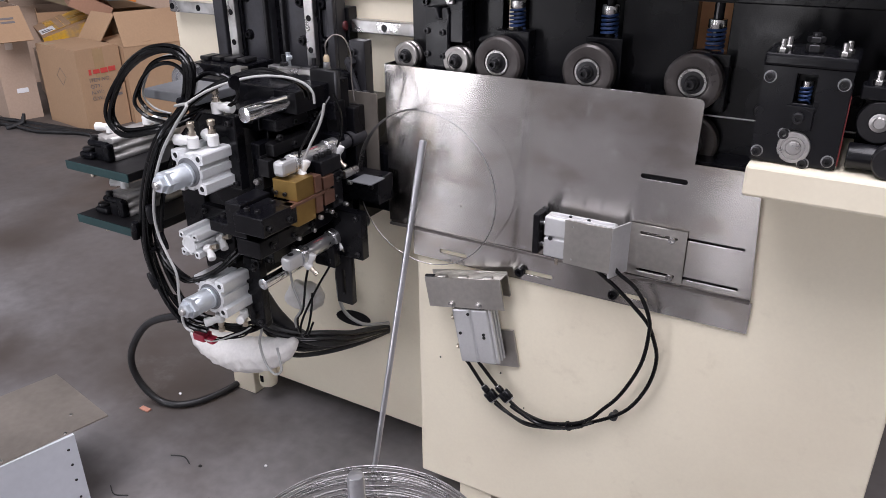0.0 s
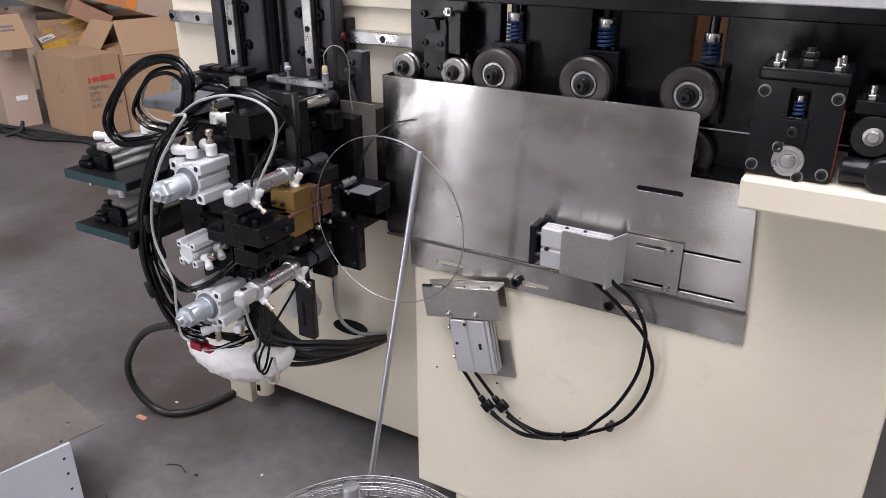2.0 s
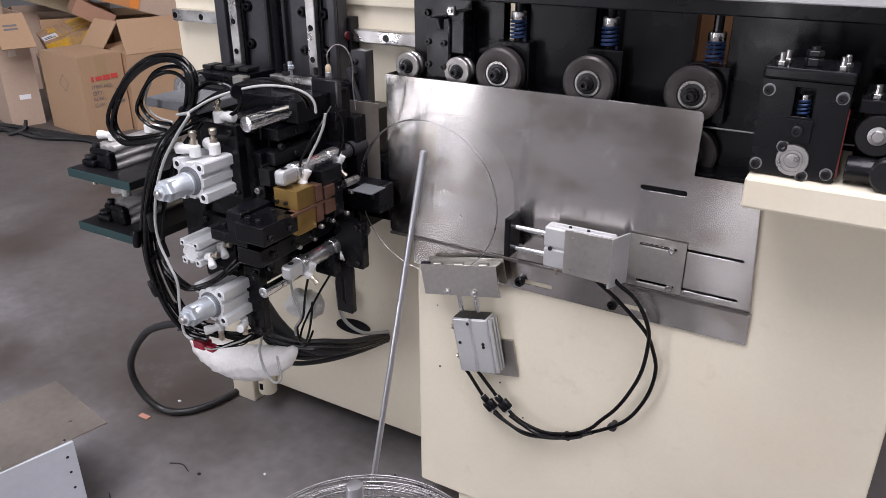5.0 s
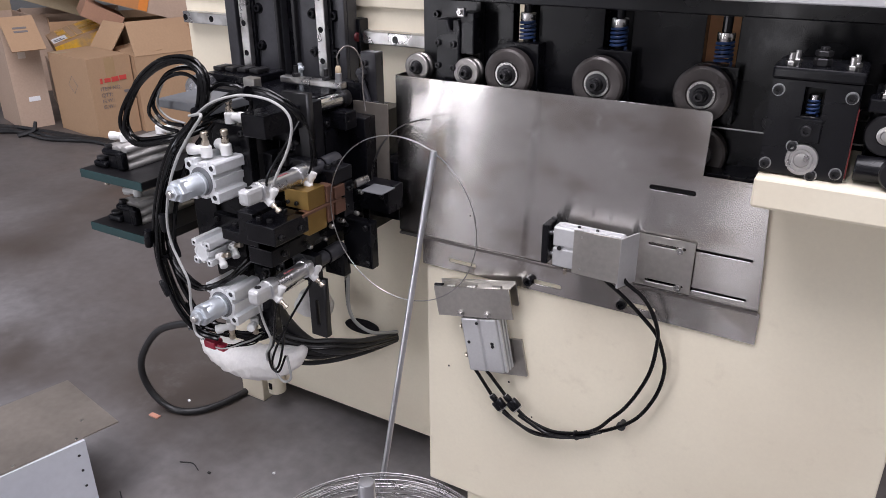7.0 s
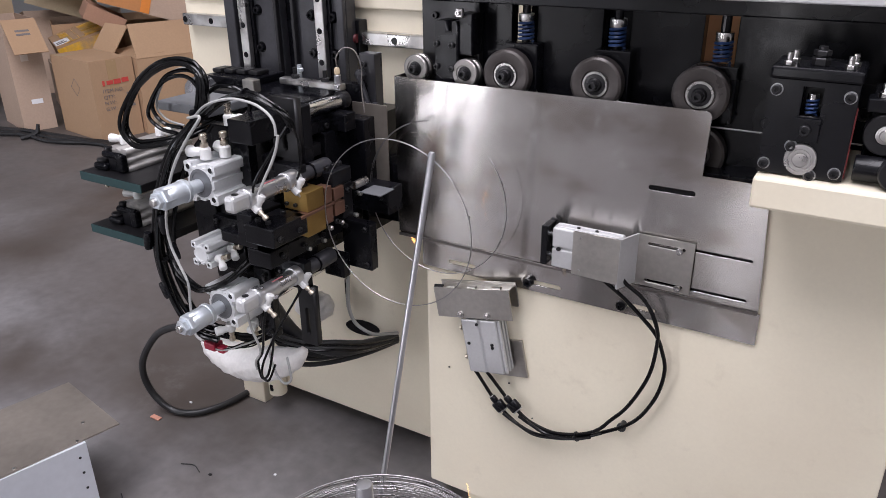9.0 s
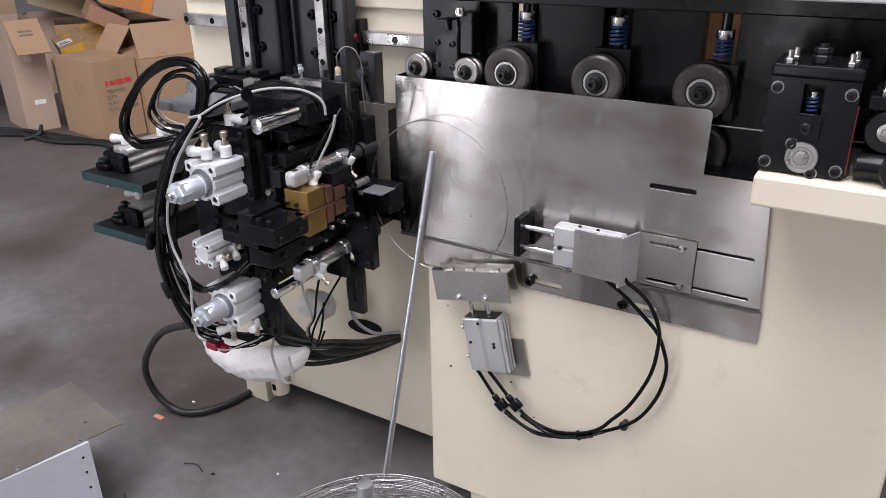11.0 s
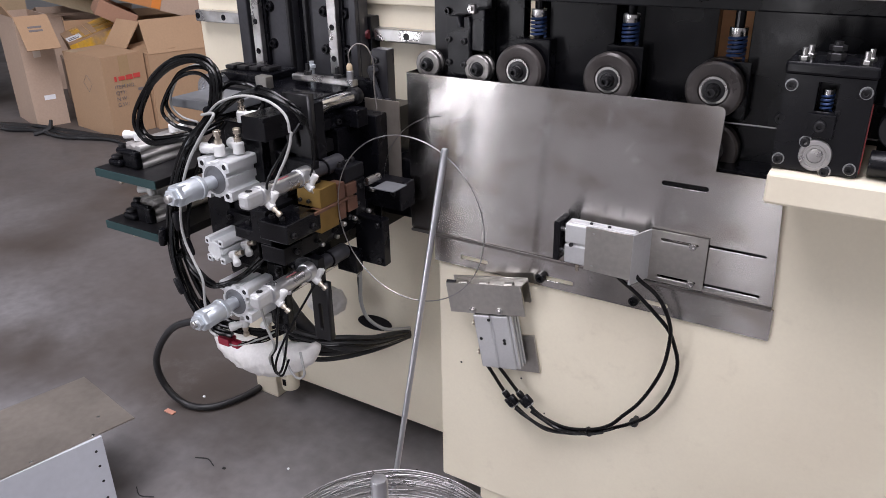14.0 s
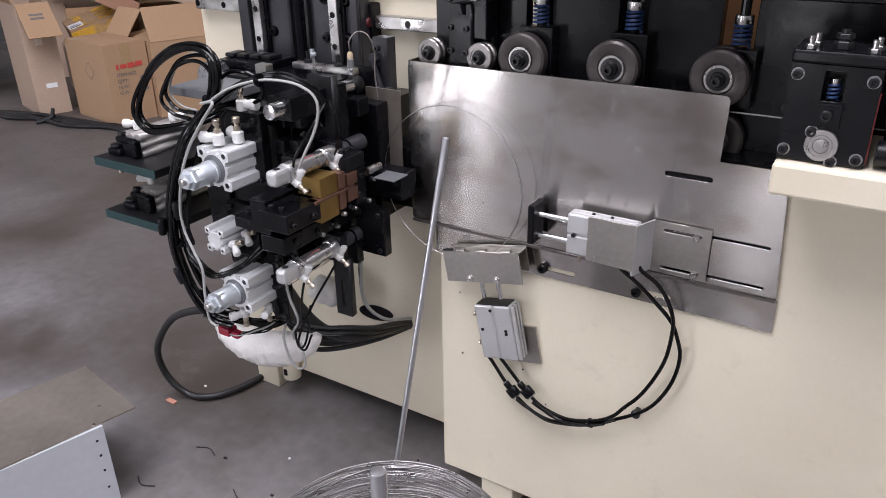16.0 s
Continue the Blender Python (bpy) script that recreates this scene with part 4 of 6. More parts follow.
def floor_things():
    # black cables on the floor before the cartons
    for k in range(4):
        b = B()
        u, v = (0.0, 0.035, -0.03, -0.075)[k], (0.0, 0.02, 0.04, -0.01)[k]
        pts = [(-5.5, 2.30 + u, 0.014), (-4.95, 2.42 - v, 0.014), (-4.57, 2.475 + u, 0.014), (-4.37, 2.48 + v, 0.014 + 0.018 * (k == 1)), (-4.09, 2.535 + u, 0.014), (-3.80, 2.57 + v, 0.014), (-3.4, 2.60 + u, 0.014), (-2.6, 2.7 + v, 0.014)]
        tube(b, pts, 0.012, 8, 8)
        tagged(part("floor_cable", b, CABLE, None, "", True), "thick black cable lying on the concrete by the cartons", "cable", "floor cables")
    b = B()
    tube(b, [(-4.32, 2.42, 0.01), (-4.275, 2.49, 0.03), (-4.268, 2.505, 0.06), (-4.266, 2.51, 0.082)], 0.010, 8, 6, radii=lambda u: 0.016 - 0.007 * u)
    tagged(part("cable_stub", b, CABLE, None, "", True), "taped black cable stub sticking up from the floor cables", "cable")
    # a folded panel with a loose sheet on it
    t = thing("sheet_metal_cover", (-1.45, 0.55, 0), "dull brown steel sheet on a pale grey folded panel", "sheet metal")

    def prism(name, vs, z0, z1, material):
        b = B()
        lo = [b.verts.new((x, y, z0)) for x, y in vs]
        hi = [b.verts.new((x, y, z1)) for x, y in vs]
        for i in range(4):
            b.faces.new((lo[i], lo[(i + 1) % 4], hi[(i + 1) % 4], hi[i]))
        b.faces.new(lo)
        b.faces.new(hi)
        return part(name, b, material, t)

    prism("folded_panel", [(-1.272, 0.70), (-1.50, 0.742), (-1.62, 0.30), (-1.391, 0.26)], 0, 0.198, GREYP)
    prism("loose_sheet", [(-1.261, 0.773), (-1.494, 0.816), (-1.62, 0.30), (-1.387, 0.26)], 0.199, 0.2025, SHEETB)
    for u in (0.12, 0.33, 0.55, 0.8):
        b = B()
        lathe(b, (-1.276 - 0.004, 0.70 - 0.016, 0.19 - 0.18 * u), (0.97, -0.22, 0), [(0, 0.0035), (0.004, 0.003)], 10)
        part("rivet", b, BLACK2, t)
    for x, y in ((-1.285, 0.69), (-1.318, 0.575), (-1.33, 0.735)):
        b = B()
        lathe(b, (x, y, 0.2025), (0, 0, 1), [(0, 0.0035), (0.0015, 0.003)], 10)
        part("rivet", b, RAILM, t)
    b = B()
    box(b, -1.474, -1.443, 0.988, 1.001, 0, 0.004, 0.001)
    tagged(part("orange_chip", b, BRICKY), "small orange chip lying on the concrete", "chip")
    rng = random.Random(2)
    for k in range(9):
        x, y = rng.uniform(-1.5, -0.75), rng.uniform(0.75, 1.15)
        b = B()
        if k < 5:
            box(b, x, x + rng.uniform(0.004, 0.008), y, y + 0.005, 0, 0.003)
            tagged(part("scrap_bit", b, PAPER if k % 2 else CABLE), "tiny scrap lying on the concrete", "scrap", "floor scraps")
        else:
            tube(b, [(x, y, 0.002), (x + 0.03, y + rng.uniform(-0.015, 0.015), 0.002), (x + 0.06, y + rng.uniform(-0.02, 0.02), 0.002)], 0.0014, 6, 4)
            tagged(part("wire_scrap", b, CABLE), "thin wire scrap lying on the concrete", "scrap", "floor scraps")


cartons()


# ---- finished rings on the collecting stand ----
SC = Vector((-0.414, 0.526, 0))
RING_R = 0.139


def ring_mesh(name, r, wire, seg=72, a0=0.0, a1=360.0, wob=0.0):
    b = B()
    n = max(8, int(seg * (a1 - a0) / 360))
    pts = [(r * math.cos(a), r * math.sin(a), wob * math.sin(2 * a + 0.7)) for a in (radians(a0 + (a1 - a0) * i / n) for i in range(n + 1))]
    tube(b, pts, wire, 6, smooth=False)
    bmesh.ops.remove_doubles(b, verts=b.verts, dist=1e-6)
    me = bpy.data.meshes.new(name)
    b.to_mesh(me)
    b.free()
    me.materials.append(WIRE)
    me.shade_smooth()
    return me


def stand():
    t = thing("collecting_stand", (SC.x, SC.y, 0), "round steel base plate with an upright galvanised pole", "stand")
    b = B()
    lathe(b, (SC.x, SC.y, 0), (0, 0, 1), [(0, 0.19), (0.010, 0.19), (0.012, 0.187)], 48)
    part("base_plate", b, BLACK2, t)
    b = B()
    lathe(b, (SC.x, SC.y, 0.012), (0, 0, 1), [(0, 0.0098), (0.586, 0.0098), (0.588, 0.0088), (0.5885, 0.004)], 24)
    part("pole", b, GALV, t, "", True)
    shapes = [ring_mesh("wire_ring", RING_R * k, 0.0009, wob=w) for k, w in ((1.13, 0.0), (1.14, 0.001), (1.12, 0.0015), (1.15, 0.0008))]
    rng = random.Random(5)
    n = 185
    for i in range(n):
        z = 0.0145 + 0.458 * i / n
        ob = new("wire_ring", rng.choice(shapes))
        a, s = rng.uniform(0, 6.28), 0.005 * math.sqrt(rng.random())
        ob.matrix_world = pose(SC.x + s * math.cos(a), SC.y + s * math.sin(a), z + 0.005, rng.uniform(-0.45, 0.45), rng.uniform(-0.45, 0.45), rng.uniform(0, 360))
        tagged(ob, "finished bright steel wire ring in the stack", "wire ring", "stacked rings")
    g = thing("guide_pole", (-0.63, 0.79, 0), "leaning bright galvanised guide rod before the machine", "rod")
    b = B()
    p0, p1 = Vector((-0.644, 0.785, 0.004)), Vector((-0.549, 0.90, 0.8665))
    lathe(b, p0, p1 - p0, [(0, 0.0049), ((p1 - p0).length - 0.002, 0.0049), ((p1 - p0).length, 0.0038)], 20)
    part("rod", b, GALV, g, "", True)
    b = B()
    lathe(b, (-0.644, 0.785, 0), (0, 0, 1), [(0, 0.05), (0.006, 0.05), (0.007, 0.048)], 32)
    part("base_plate", b, BLACK2, g)


stand()
floor_things()


# ---- the welding head ----
def compact_cylinder(parent, x0, x1, y0, y1, z0, z1, bore, closed=False):
    """A square profile air cylinder lying along y: corner bars, recessed flanks, end plate with screws and a bore ring."""
    w, h = x1 - x0, z1 - z0
    b = B()
    g = 0.0075
    side = [(-0.5, 0), (-0.46, 0.0008), (-0.25, 0.0008), (-0.22, -g), (-0.10, -g), (-0.09, -0.0035), (0.09, -0.0035), (0.10, -g), (0.22, -g), (0.25, 0.0008), (0.46, 0.0008), (0.5, 0)]
    prof = []
    for q in range(4):
        for u, dpt in side[:-1]:
            px, pz = {0: (-u * w, h / 2 + dpt), 1: (-w / 2 - dpt, -u * h), 2: (u * w, -h / 2 - dpt), 3: (w / 2 + dpt, u * h)}[q]
            if u == -0.5:
                px, pz = px * 0.985, pz * 0.985
            prof.append((px + (x0 + x1) / 2, pz + (z0 + z1) / 2))
    f = [b.verts.new((px, y0 - 0.002, pz)) for px, pz in prof]
    r = [b.verts.new((px, y1, pz)) for px, pz in prof]
    for i in range(len(f)):
        b.faces.new((f[i], f[(i + 1) % len(f)], r[(i + 1) % len(f)], r[i]))
    b.faces.new(f)
    b.faces.new(r)
    body = part("cylinder_body", b, ALUW, parent, "pale cast aluminium air cylinder body")
    cx, cz = (x0 + x1) / 2, (z0 + z1) / 2
    b = B()
    lathe(b, (cx, y0 - 0.002, cz), (0, -1, 0), [(0, bore), (0.0012, bore), (0.0012, bore * 0.82), (0.0003, bore * 0.8)], 28)
    part("bore_ring", b, ALUW if closed else GREYTOOL, body, "", True)
    for sx in (-1, 1):
        for sz in (-1, 1):
            b = B()
            lathe(b, (cx + sx * w * 0.37, y0 - 0.002, cz + sz * h * 0.37), (0, -1, 0), [(0, 0.105 * w), (0.0012, 0.10 * w), (0.0012, 0.075 * w), (0.0001, 0.07 * w)], 16)
            part("corner_bore", b, ALUW, body, "", True)
            b = B()
            lathe(b, (cx + sx * w * 0.37, y0 - 0.002, cz + sz * h * 0.37), (0, -1, 0), [(0, 0.066 * w), (0.0006, 0.066 * w), (0.0006, 0.04 * w), (0.0002, 0.036 * w)], 12)
            part("corner_screw", b, BLACK2, body)
    return body


def fitting(parent, p, out, up=(0, 0, 1), s=1.0):
    """A white push-in elbow with a collar towards out and a brassy regulating screw towards up."""
    p, o, u = Vector(p), Vector(out).normalized(), Vector(up).normalized()
    b = B()
    lathe(b, p - u * 0.004 * s, u, [(0, 0.0068 * s), (0.012 * s, 0.0068 * s), (0.014 * s, 0.005 * s)], 14)
    lathe(b, p + u * 0.004 * s, o, [(0, 0.0052 * s), (0.012 * s, 0.0055 * s), (0.014 * s, 0.0068 * s), (0.022 * s, 0.0068 * s), (0.023 * s, 0.0055 * s)], 14)
    f = part("push_fitting", b, WHITEP, parent, "white push-in elbow fitting", True)
    b = B()
    lathe(b, p + u * 0.010 * s, u, [(0, 0.0045 * s), (0.005 * s, 0.0045 * s), (0.005 * s, 0.0032 * s), (0.009 * s, 0.003 * s), (0.0095 * s, 0.0046 * s), (0.015 * s, 0.0048 * s), (0.016 * s, 0.004 * s)], 12)
    part("screw", b, FITBRASS, f, "brassy regulating screw", True)


def nut_set(name, x, y, z, s):
    """The rod end in front of a press cylinder: coupling, hexagon, lock nut and tip; it moves with the rod."""
    t = thing(name, (x, y, z), "zinc-plated hexagon coupling on a chrome piston rod", "piston rod", "press rods")
    b = B()
    rod(b, (x, y + 0.05, z), (x, y + 0.14, z), 0.0112 * s, 22)
    part("piston_rod", b, ZINC, t, "", True)
    b = B()
    lathe(b, (x, y + 0.016, z), (0, 1, 0), [(0, 0.0165 * s), (0.002, 0.0178 * s), (0.036, 0.0178 * s), (0.037, 0.0195 * s), (0.042, 0.0195 * s), (0.044, 0.0185 * s)], 30)
    part("coupling", b, ZINC, t, "", True)
    b = B()
    hexnut(b, (x, y + 0.006, z), (0, 1, 0), 0.0185 * s, 0.022)
    part("hexagon", b, ZINC, t)
    b = B()
    hexnut(b, (x, y - 0.002, z), (0, 1, 0), 0.0135 * s, 0.009)
    part("lock_nut", b, ZINC, t)
    b = B()
    rod(b, (x, y - 0.008, z), (x, y + 0.002, z), 0.0065 * s, 14, bev=0.001)
    part("tip", b, RAILM, t, "", True)
    return t


def welding_head():
    m = thing("welding_head", (-0.95, 1.10, 0.45), "black steel butt-welding head with air cylinders and brass jaws", "machine")

    def bx(name, x0, x1, y0, y1, z0, z1, mat=BLACK, bev=0.002, label=""):
        return part(name, box(B(), x0, x1, y0, y1, z0, z1, bev), mat, m, label)

    # vertical slide on the rear cabinet
    bx("slide_plate", -1.19, -1.055, 1.160, 1.190, 0.86, 1.45, SLIDEM)
    bx("slide_plate", -1.019, -0.893, 1.160, 1.190, 0.86, 1.45, SLIDEM)
    bx("slide_backing", -1.0545, -1.0195, 1.176, 1.190, 0.86, 1.45)
    bx("slide_rib", -1.184, -1.158, 1.138, 1.1595, 0.89, 1.45, SLIDEM)
    bx("slide_rib", -0.909, -0.893, 1.150, 1.1595, 0.88, 1.45, SLIDEM)
    bx("slide_rib", -1.063, -1.055, 1.148, 1.1595, 0.88, 1.45, BLACK2)
    bx("slide_rib", -1.019, -1.011, 1.148, 1.1595, 0.88, 1.45, BLACK2)
    for x in (-1.137, -0.941):
        bx("rail_bed", x - 0.016, x + 0.016, 1.152, 1.1595, 0.893, 1.45, BLACK, 0.001)
        r = bx("vertical_rail", x - 0.0105, x + 0.0105, 1.138, 1.1515, 0.895, 1.45, RAILM, 0.002, "ground steel linear rail")
        for z in (0.925, 0.983, 1.041):
            b = B()
            lathe(b, (x, 1.1382, z), (0, -1, 0), [(0, 0.0058), (0.0008, 0.0058), (0.0008, 0.0044), (0.0004, 0.004)], 14)
            part("rail_hole", b, BLACK, r)
    for x, z in ((-1.113, 1.011), (-1.112, 0.939), (-0.975, 1.008), (-0.922, 1.007), (-0.975, 0.937), (-0.922, 0.938)):
        bolt(x, 1.160, z, 0.0078, (0, -1, 0), m, BLACK)
        b = B()
        lathe(b, (x, 1.160, z), (0, -1, 0), [(0, 0.0108), (0.0006, 0.0106), (0.0006, 0.0092), (0.0001, 0.009)], 24)
        part("counterbore", b, BLACK, m, "", True)
    # platform under the slide
    bx("platform", -1.13, -0.86, 0.985, 1.16, 0.850, 0.888)
    bx("platform_step", -1.15, -1.03, 1.03, 1.13, 0.8885, 0.902)
    for i in range(4):
        bx("clamp_block", -1.150 + 0.028 * i, -1.128 + 0.028 * i, 1.055 + 0.004 * i, 1.09 + 0.004 * i, 0.9025, 0.9105, BLACK2)
    bx("grey_clamp", -1.012, -0.985, 0.995, 1.015, 0.8885, 0.912, SHEET)
    bx("tool_plate", -1.115, -0.985, 0.885, 0.984, 0.868, 0.884, GREYTOOL, 0.002, "grey machined tool plate")
    b = B()
    lathe(b, (-1.115, 1.0, 0.885), (0.25, -0.6, 0), [(0, 0.024), (0.004, 0.027), (0.03, 0.027), (0.034, 0.024), (0.034, 0.017), (0.03, 0.016)], 32)
    part("bearing_cup", b, CHROME, m, "", True)
    bx("stop_bar", -0.978, -0.836, 1.056, 1.074, 0.896, 0.908, RAILM, 0.002, "bright flat stop bar")
    for x in (-0.945, -0.875):
        b = B()
        rod(b, (x, 1.065, 0.908), (x, 1.065, 0.928), 0.004, 12)
        hexnut(b, (x, 1.065, 0.908), (0, 0, 1), 0.008, 0.007)
        part("stud", b, BLACK2, m)
    b = B()
    rod(b, (-0.965, 1.10, 0.888), (-0.965, 1.10, 0.925), 0.0045, 12)
    hexnut(b, (-0.965, 1.10, 0.912), (0, 0, 1), 0.008, 0.007)
    part("stud", b, ZINC, m)
    # sensor with its cable
    b = B()
    lathe(b, (-0.846, 1.064, 0.893), (0, 0, 1), [(0, 0.005), (0.006, 0.005), (0.006, 0.0085), (0.012, 0.0085), (0.012, 0.0062), (0.030, 0.0062), (0.031, 0.0048)], 16)
    sensor = part("sensor", b, GALV, m, "threaded sensor with a pale body", True)
    b = B()
    lathe(b, (-0.846, 1.064, 0.9245), (0, 0, 1), [(0, 0.0055), (0.008, 0.0055), (0.012, 0.003)], 14)
    part("sensor_tip", b, AMBERD, sensor, "amber sensor tip", True)
    b = B()
    tube(b, [(-0.846, 1.064, 0.936), (-0.847, 1.066, 0.955), (-0.840, 1.08, 0.968), (-0.825, 1.09, 0.962), (-0.812, 1.09, 0.935), (-0.806, 1.08, 0.90), (-0.795, 1.07, 0.86)], 0.0013, 8)
    part("sensor_cable", b, DULL, sensor, "", True)
    # side pillar
    bx("side_pillar", -0.842, -0.808, 1.125, 1.150, 0.80, 0.953, SLIDEM)
    b = B()
    tube(b, [(-0.836, 1.112, 0.915), (-0.812, 1.112, 0.85)], 0.0055, 10, smooth=False)
    hexnut(b, (-0.836, 1.1245, 0.915), (0, -1, 0), 0.0105, 0.012)
    hexnut(b, (-0.806, 1.1245, 0.858), (0, -1, 0), 0.0095, 0.012)
    part("link_rod", b, SLIDEM, m, "dark link rod with two nuts")
    bx("side_pillar_bracket", -0.880, -0.825, 1.10, 1.124, 0.86, 0.90)
    bolt(-0.831, 1.125, 0.933, 0.006, (0, -1, 0), m)
    bolt(-0.862, 1.10, 0.893, 0.007, (0, -1, 0), m)
    bolt(-0.826, 1.11, 0.864, 0.008, (1, 0, 0), m)
    # main body, its side plates and slide blocks
    bx("head_body", -1.06, -0.875, 0.93, 1.15, 0.60, 0.849)
    bx("head_side", -0.874, -0.855, 0.885, 1.10, 0.640, 0.82)
    bx("head_back", -1.0, -0.79, 1.06, 1.19, 0.63, 0.849)
    bx("upper_block", -0.945, -0.868, 0.905, 0.99, 0.835, 0.8665)
    bx("upper_slide", -0.868, -0.835, 0.91, 1.05, 0.836, 0.856)
    bx("inner_slide", -0.868, -0.838, 0.90, 1.04, 0.796, 0.818, BLACK2)
    for y, z in ((0.915, 0.827), (0.955, 0.845), (1.01, 0.845), (0.93, 0.78), (0.97, 0.765), (1.02, 0.78), (0.905, 0.735), (0.95, 0.807)):
        bolt(-0.855 if z < 0.79 else -0.838, y, z, 0.0055, (1, 0, 0), m)
    b = B()
    rod(b, (-0.838, 0.844, 0.880), (-0.838, 1.062, 0.880), 0.0125, 24, bev=0.001)
    part("guide_shaft", b, CHROME, m, "chromed round guide shaft", True)
    b = B()
    rod(b, (-0.838, 1.055, 0.880), (-0.838, 1.07, 0.880), 0.016, 24, bev=0.001)
    part("shaft_collar", b, BLACK2, m, "", True)
    b = B()
    rod(b, (-0.842, 0.845, 0.585), (-0.842, 1.02, 0.585), 0.0100, 24, bev=0.001)
    part("guide_shaft", b, CHROME, m, "chromed round guide shaft", True)
    # press cylinders with their mounting plates
    bx("mounting_plate", -0.965, -0.882, 0.864, 0.884, 0.742, 0.866)
    compact_cylinder(m, -0.964, -0.896, 0.802, 0.8635, 0.752, 0.819, 0.024)
    fitting(m, (-0.935, 0.822, 0.826), (-1, -0.3, 0), s=1.4)
    fitting(m, (-0.911, 0.842, 0.828), (-0.9, 0.4, 0), s=1.4)
    fitting(m, (-0.925, 0.872, 0.872), (1, 0.2, 0), s=1.35)
    bx("mounting_plate", -0.905, -0.868, 0.866, 0.884, 0.478, 0.615)
    bx("cable_guard", -0.955, -0.906, 0.90, 0.915, 0.47, 0.56)
    compact_cylinder(m, -0.962, -0.894, 0.806, 0.8655, 0.524, 0.592, 0.024)
    fitting(m, (-0.925, 0.815, 0.515), (-0.4, -0.8, 0), (0, 0, -1), 1.2)
    fitting(m, (-0.902, 0.85, 0.512), (0.3, -0.6, 0), (0, 0, -1), 1.1)
    compact_cylinder(m, -0.977, -0.935, 0.802, 0.860, 0.630, 0.674, 0.015, True)
    fitting(m, (-0.930, 0.815, 0.645), (0.6, -0.4, -0.5), (0.8, 0, 0.3), 1.0)
    fitting(m, (-0.930, 0.845, 0.652), (0.6, -0.4, -0.5), (0.8, 0, 0.3), 1.0)
    b = B()
    rod(b, (-0.953, 0.86, 0.652), (-0.953, 0.915, 0.655), 0.005, 14)
    part("small_rod", b, CHROME, m, "", True)
    bx("mid_plate", -0.985, -0.915, 0.861, 0.878, 0.60, 0.70)
    bx("lower_body", -1.02, -0.90, 0.885, 1.02, 0.56, 0.66)
    bx("lower_rail", -0.875, -0.845, 0.88, 1.06, 0.606, 0.634)
    bx("base_rail", -0.844, -0.795, 0.80, 1.05, 0.660, 0.690)
    bx("base_rail_top", -0.90, -0.82, 0.80, 1.04, 0.6905, 0.709)
    bx("arm_end", -0.800, -0.737, 0.992, 1.012, 0.592, 0.682)
    bx("arm_end_foot", -0.83, -0.785, 0.97, 0.99, 0.575, 0.62)
    for y in (0.83, 0.87, 0.93):
        bolt(-0.845, y, 0.62, 0.0045, (1, 0, 0), m)
    # clamp block and jaws
    bx("clamp_block_front", -0.825, -0.765, 0.782, 0.862, 0.710, 0.742)
    bx("clamp_ear", -0.86, -0.826, 0.80, 0.87, 0.705, 0.748)
    for y in (0.796, 0.842):
        bolt(-0.766, y, 0.722, 0.0048, (1, 0, 0), m)
    for x, y in ((-0.812, 0.80), (-0.79, 0.80), (-0.80, 0.846)):
        bolt(x, y, 0.742, 0.0048, (0, 0, 1), m)
    bx("jaw_strip", -0.784, -0.763, 0.848, 0.948, 0.737, 0.742, COPPER, 0.0008, "oxidised copper jaw strip")
    bx("brass_block", -0.815, -0.766, 0.866, 0.909, 0.7425, 0.775, BRASS, 0.001, "machined brass jaw block")
    bx("brass_block", -0.788, -0.766, 0.863, 0.909, 0.700, 0.7365, BRASS, 0.001, "machined brass jaw block")
    bx("electrode", -0.785, -0.763, 0.9095, 0.926, 0.744, 0.772, COPPER, 0.0008, "dark copper electrode tip")
    bx("electrode", -0.785, -0.763, 0.9095, 0.926, 0.708, 0.7365, COPPER, 0.0008, "dark copper electrode tip")
    bx("electrode", -0.782, -0.762, 0.9305, 0.957, 0.743, 0.764, COPPER, 0.0008, "dark copper electrode tip")
    bx("electrode", -0.782, -0.762, 0.9305, 0.957, 0.715, 0.738, COPPER, 0.0008, "dark copper electrode tip")
    bx("jaw_holder", -0.800, -0.766, 0.932, 0.985, 0.7645, 0.790)
    bx("jaw_holder", -0.800, -0.766, 0.9575, 0.985, 0.700, 0.7635)
    for y in (0.941, 0.958, 0.974):
        bolt(-0.783, y, 0.790, 0.0052, (0, 0, 1), m, h=0.008)
    for y, z in ((0.935, 0.705), (0.962, 0.72), (0.97, 0.75)):
        bolt(-0.766, y, z, 0.0045, (1, 0, 0), m)
    for x, y in ((-0.808, 0.875), (-0.79, 0.875)):
        bolt(x, 0.866, 0.752, 0.0035, (0, -1, 0), m)
    b = B()
    rod(b, (-0.756, 0.975, 0.757), (-0.756, 1.012, 0.757), 0.007, 16)
    part("jaw_rod", b, RINGM, m, "", True)
    # guide plates where the wire turns
    bx("deflector", -0.838, -0.762, 1.0915, 1.0945, 0.720, 0.871, SHEETB, 0.0005, "thin dark steel deflector plate")
    bx("catch_tray", -0.748, -0.704, 0.982, 1.024, 0.744, 0.746, GREYTOOL, 0.0005, "small grey catch tray")
    bx("coiling_block", -0.80, -0.722, 1.03, 1.075, 0.690, 0.738)
    bx("coiling_bar", -0.85, -0.738, 1.085, 1.125, 0.655, 0.690)
    bx("coiling_bar", -0.86, -0.742, 1.10, 1.16, 0.69, 0.762)
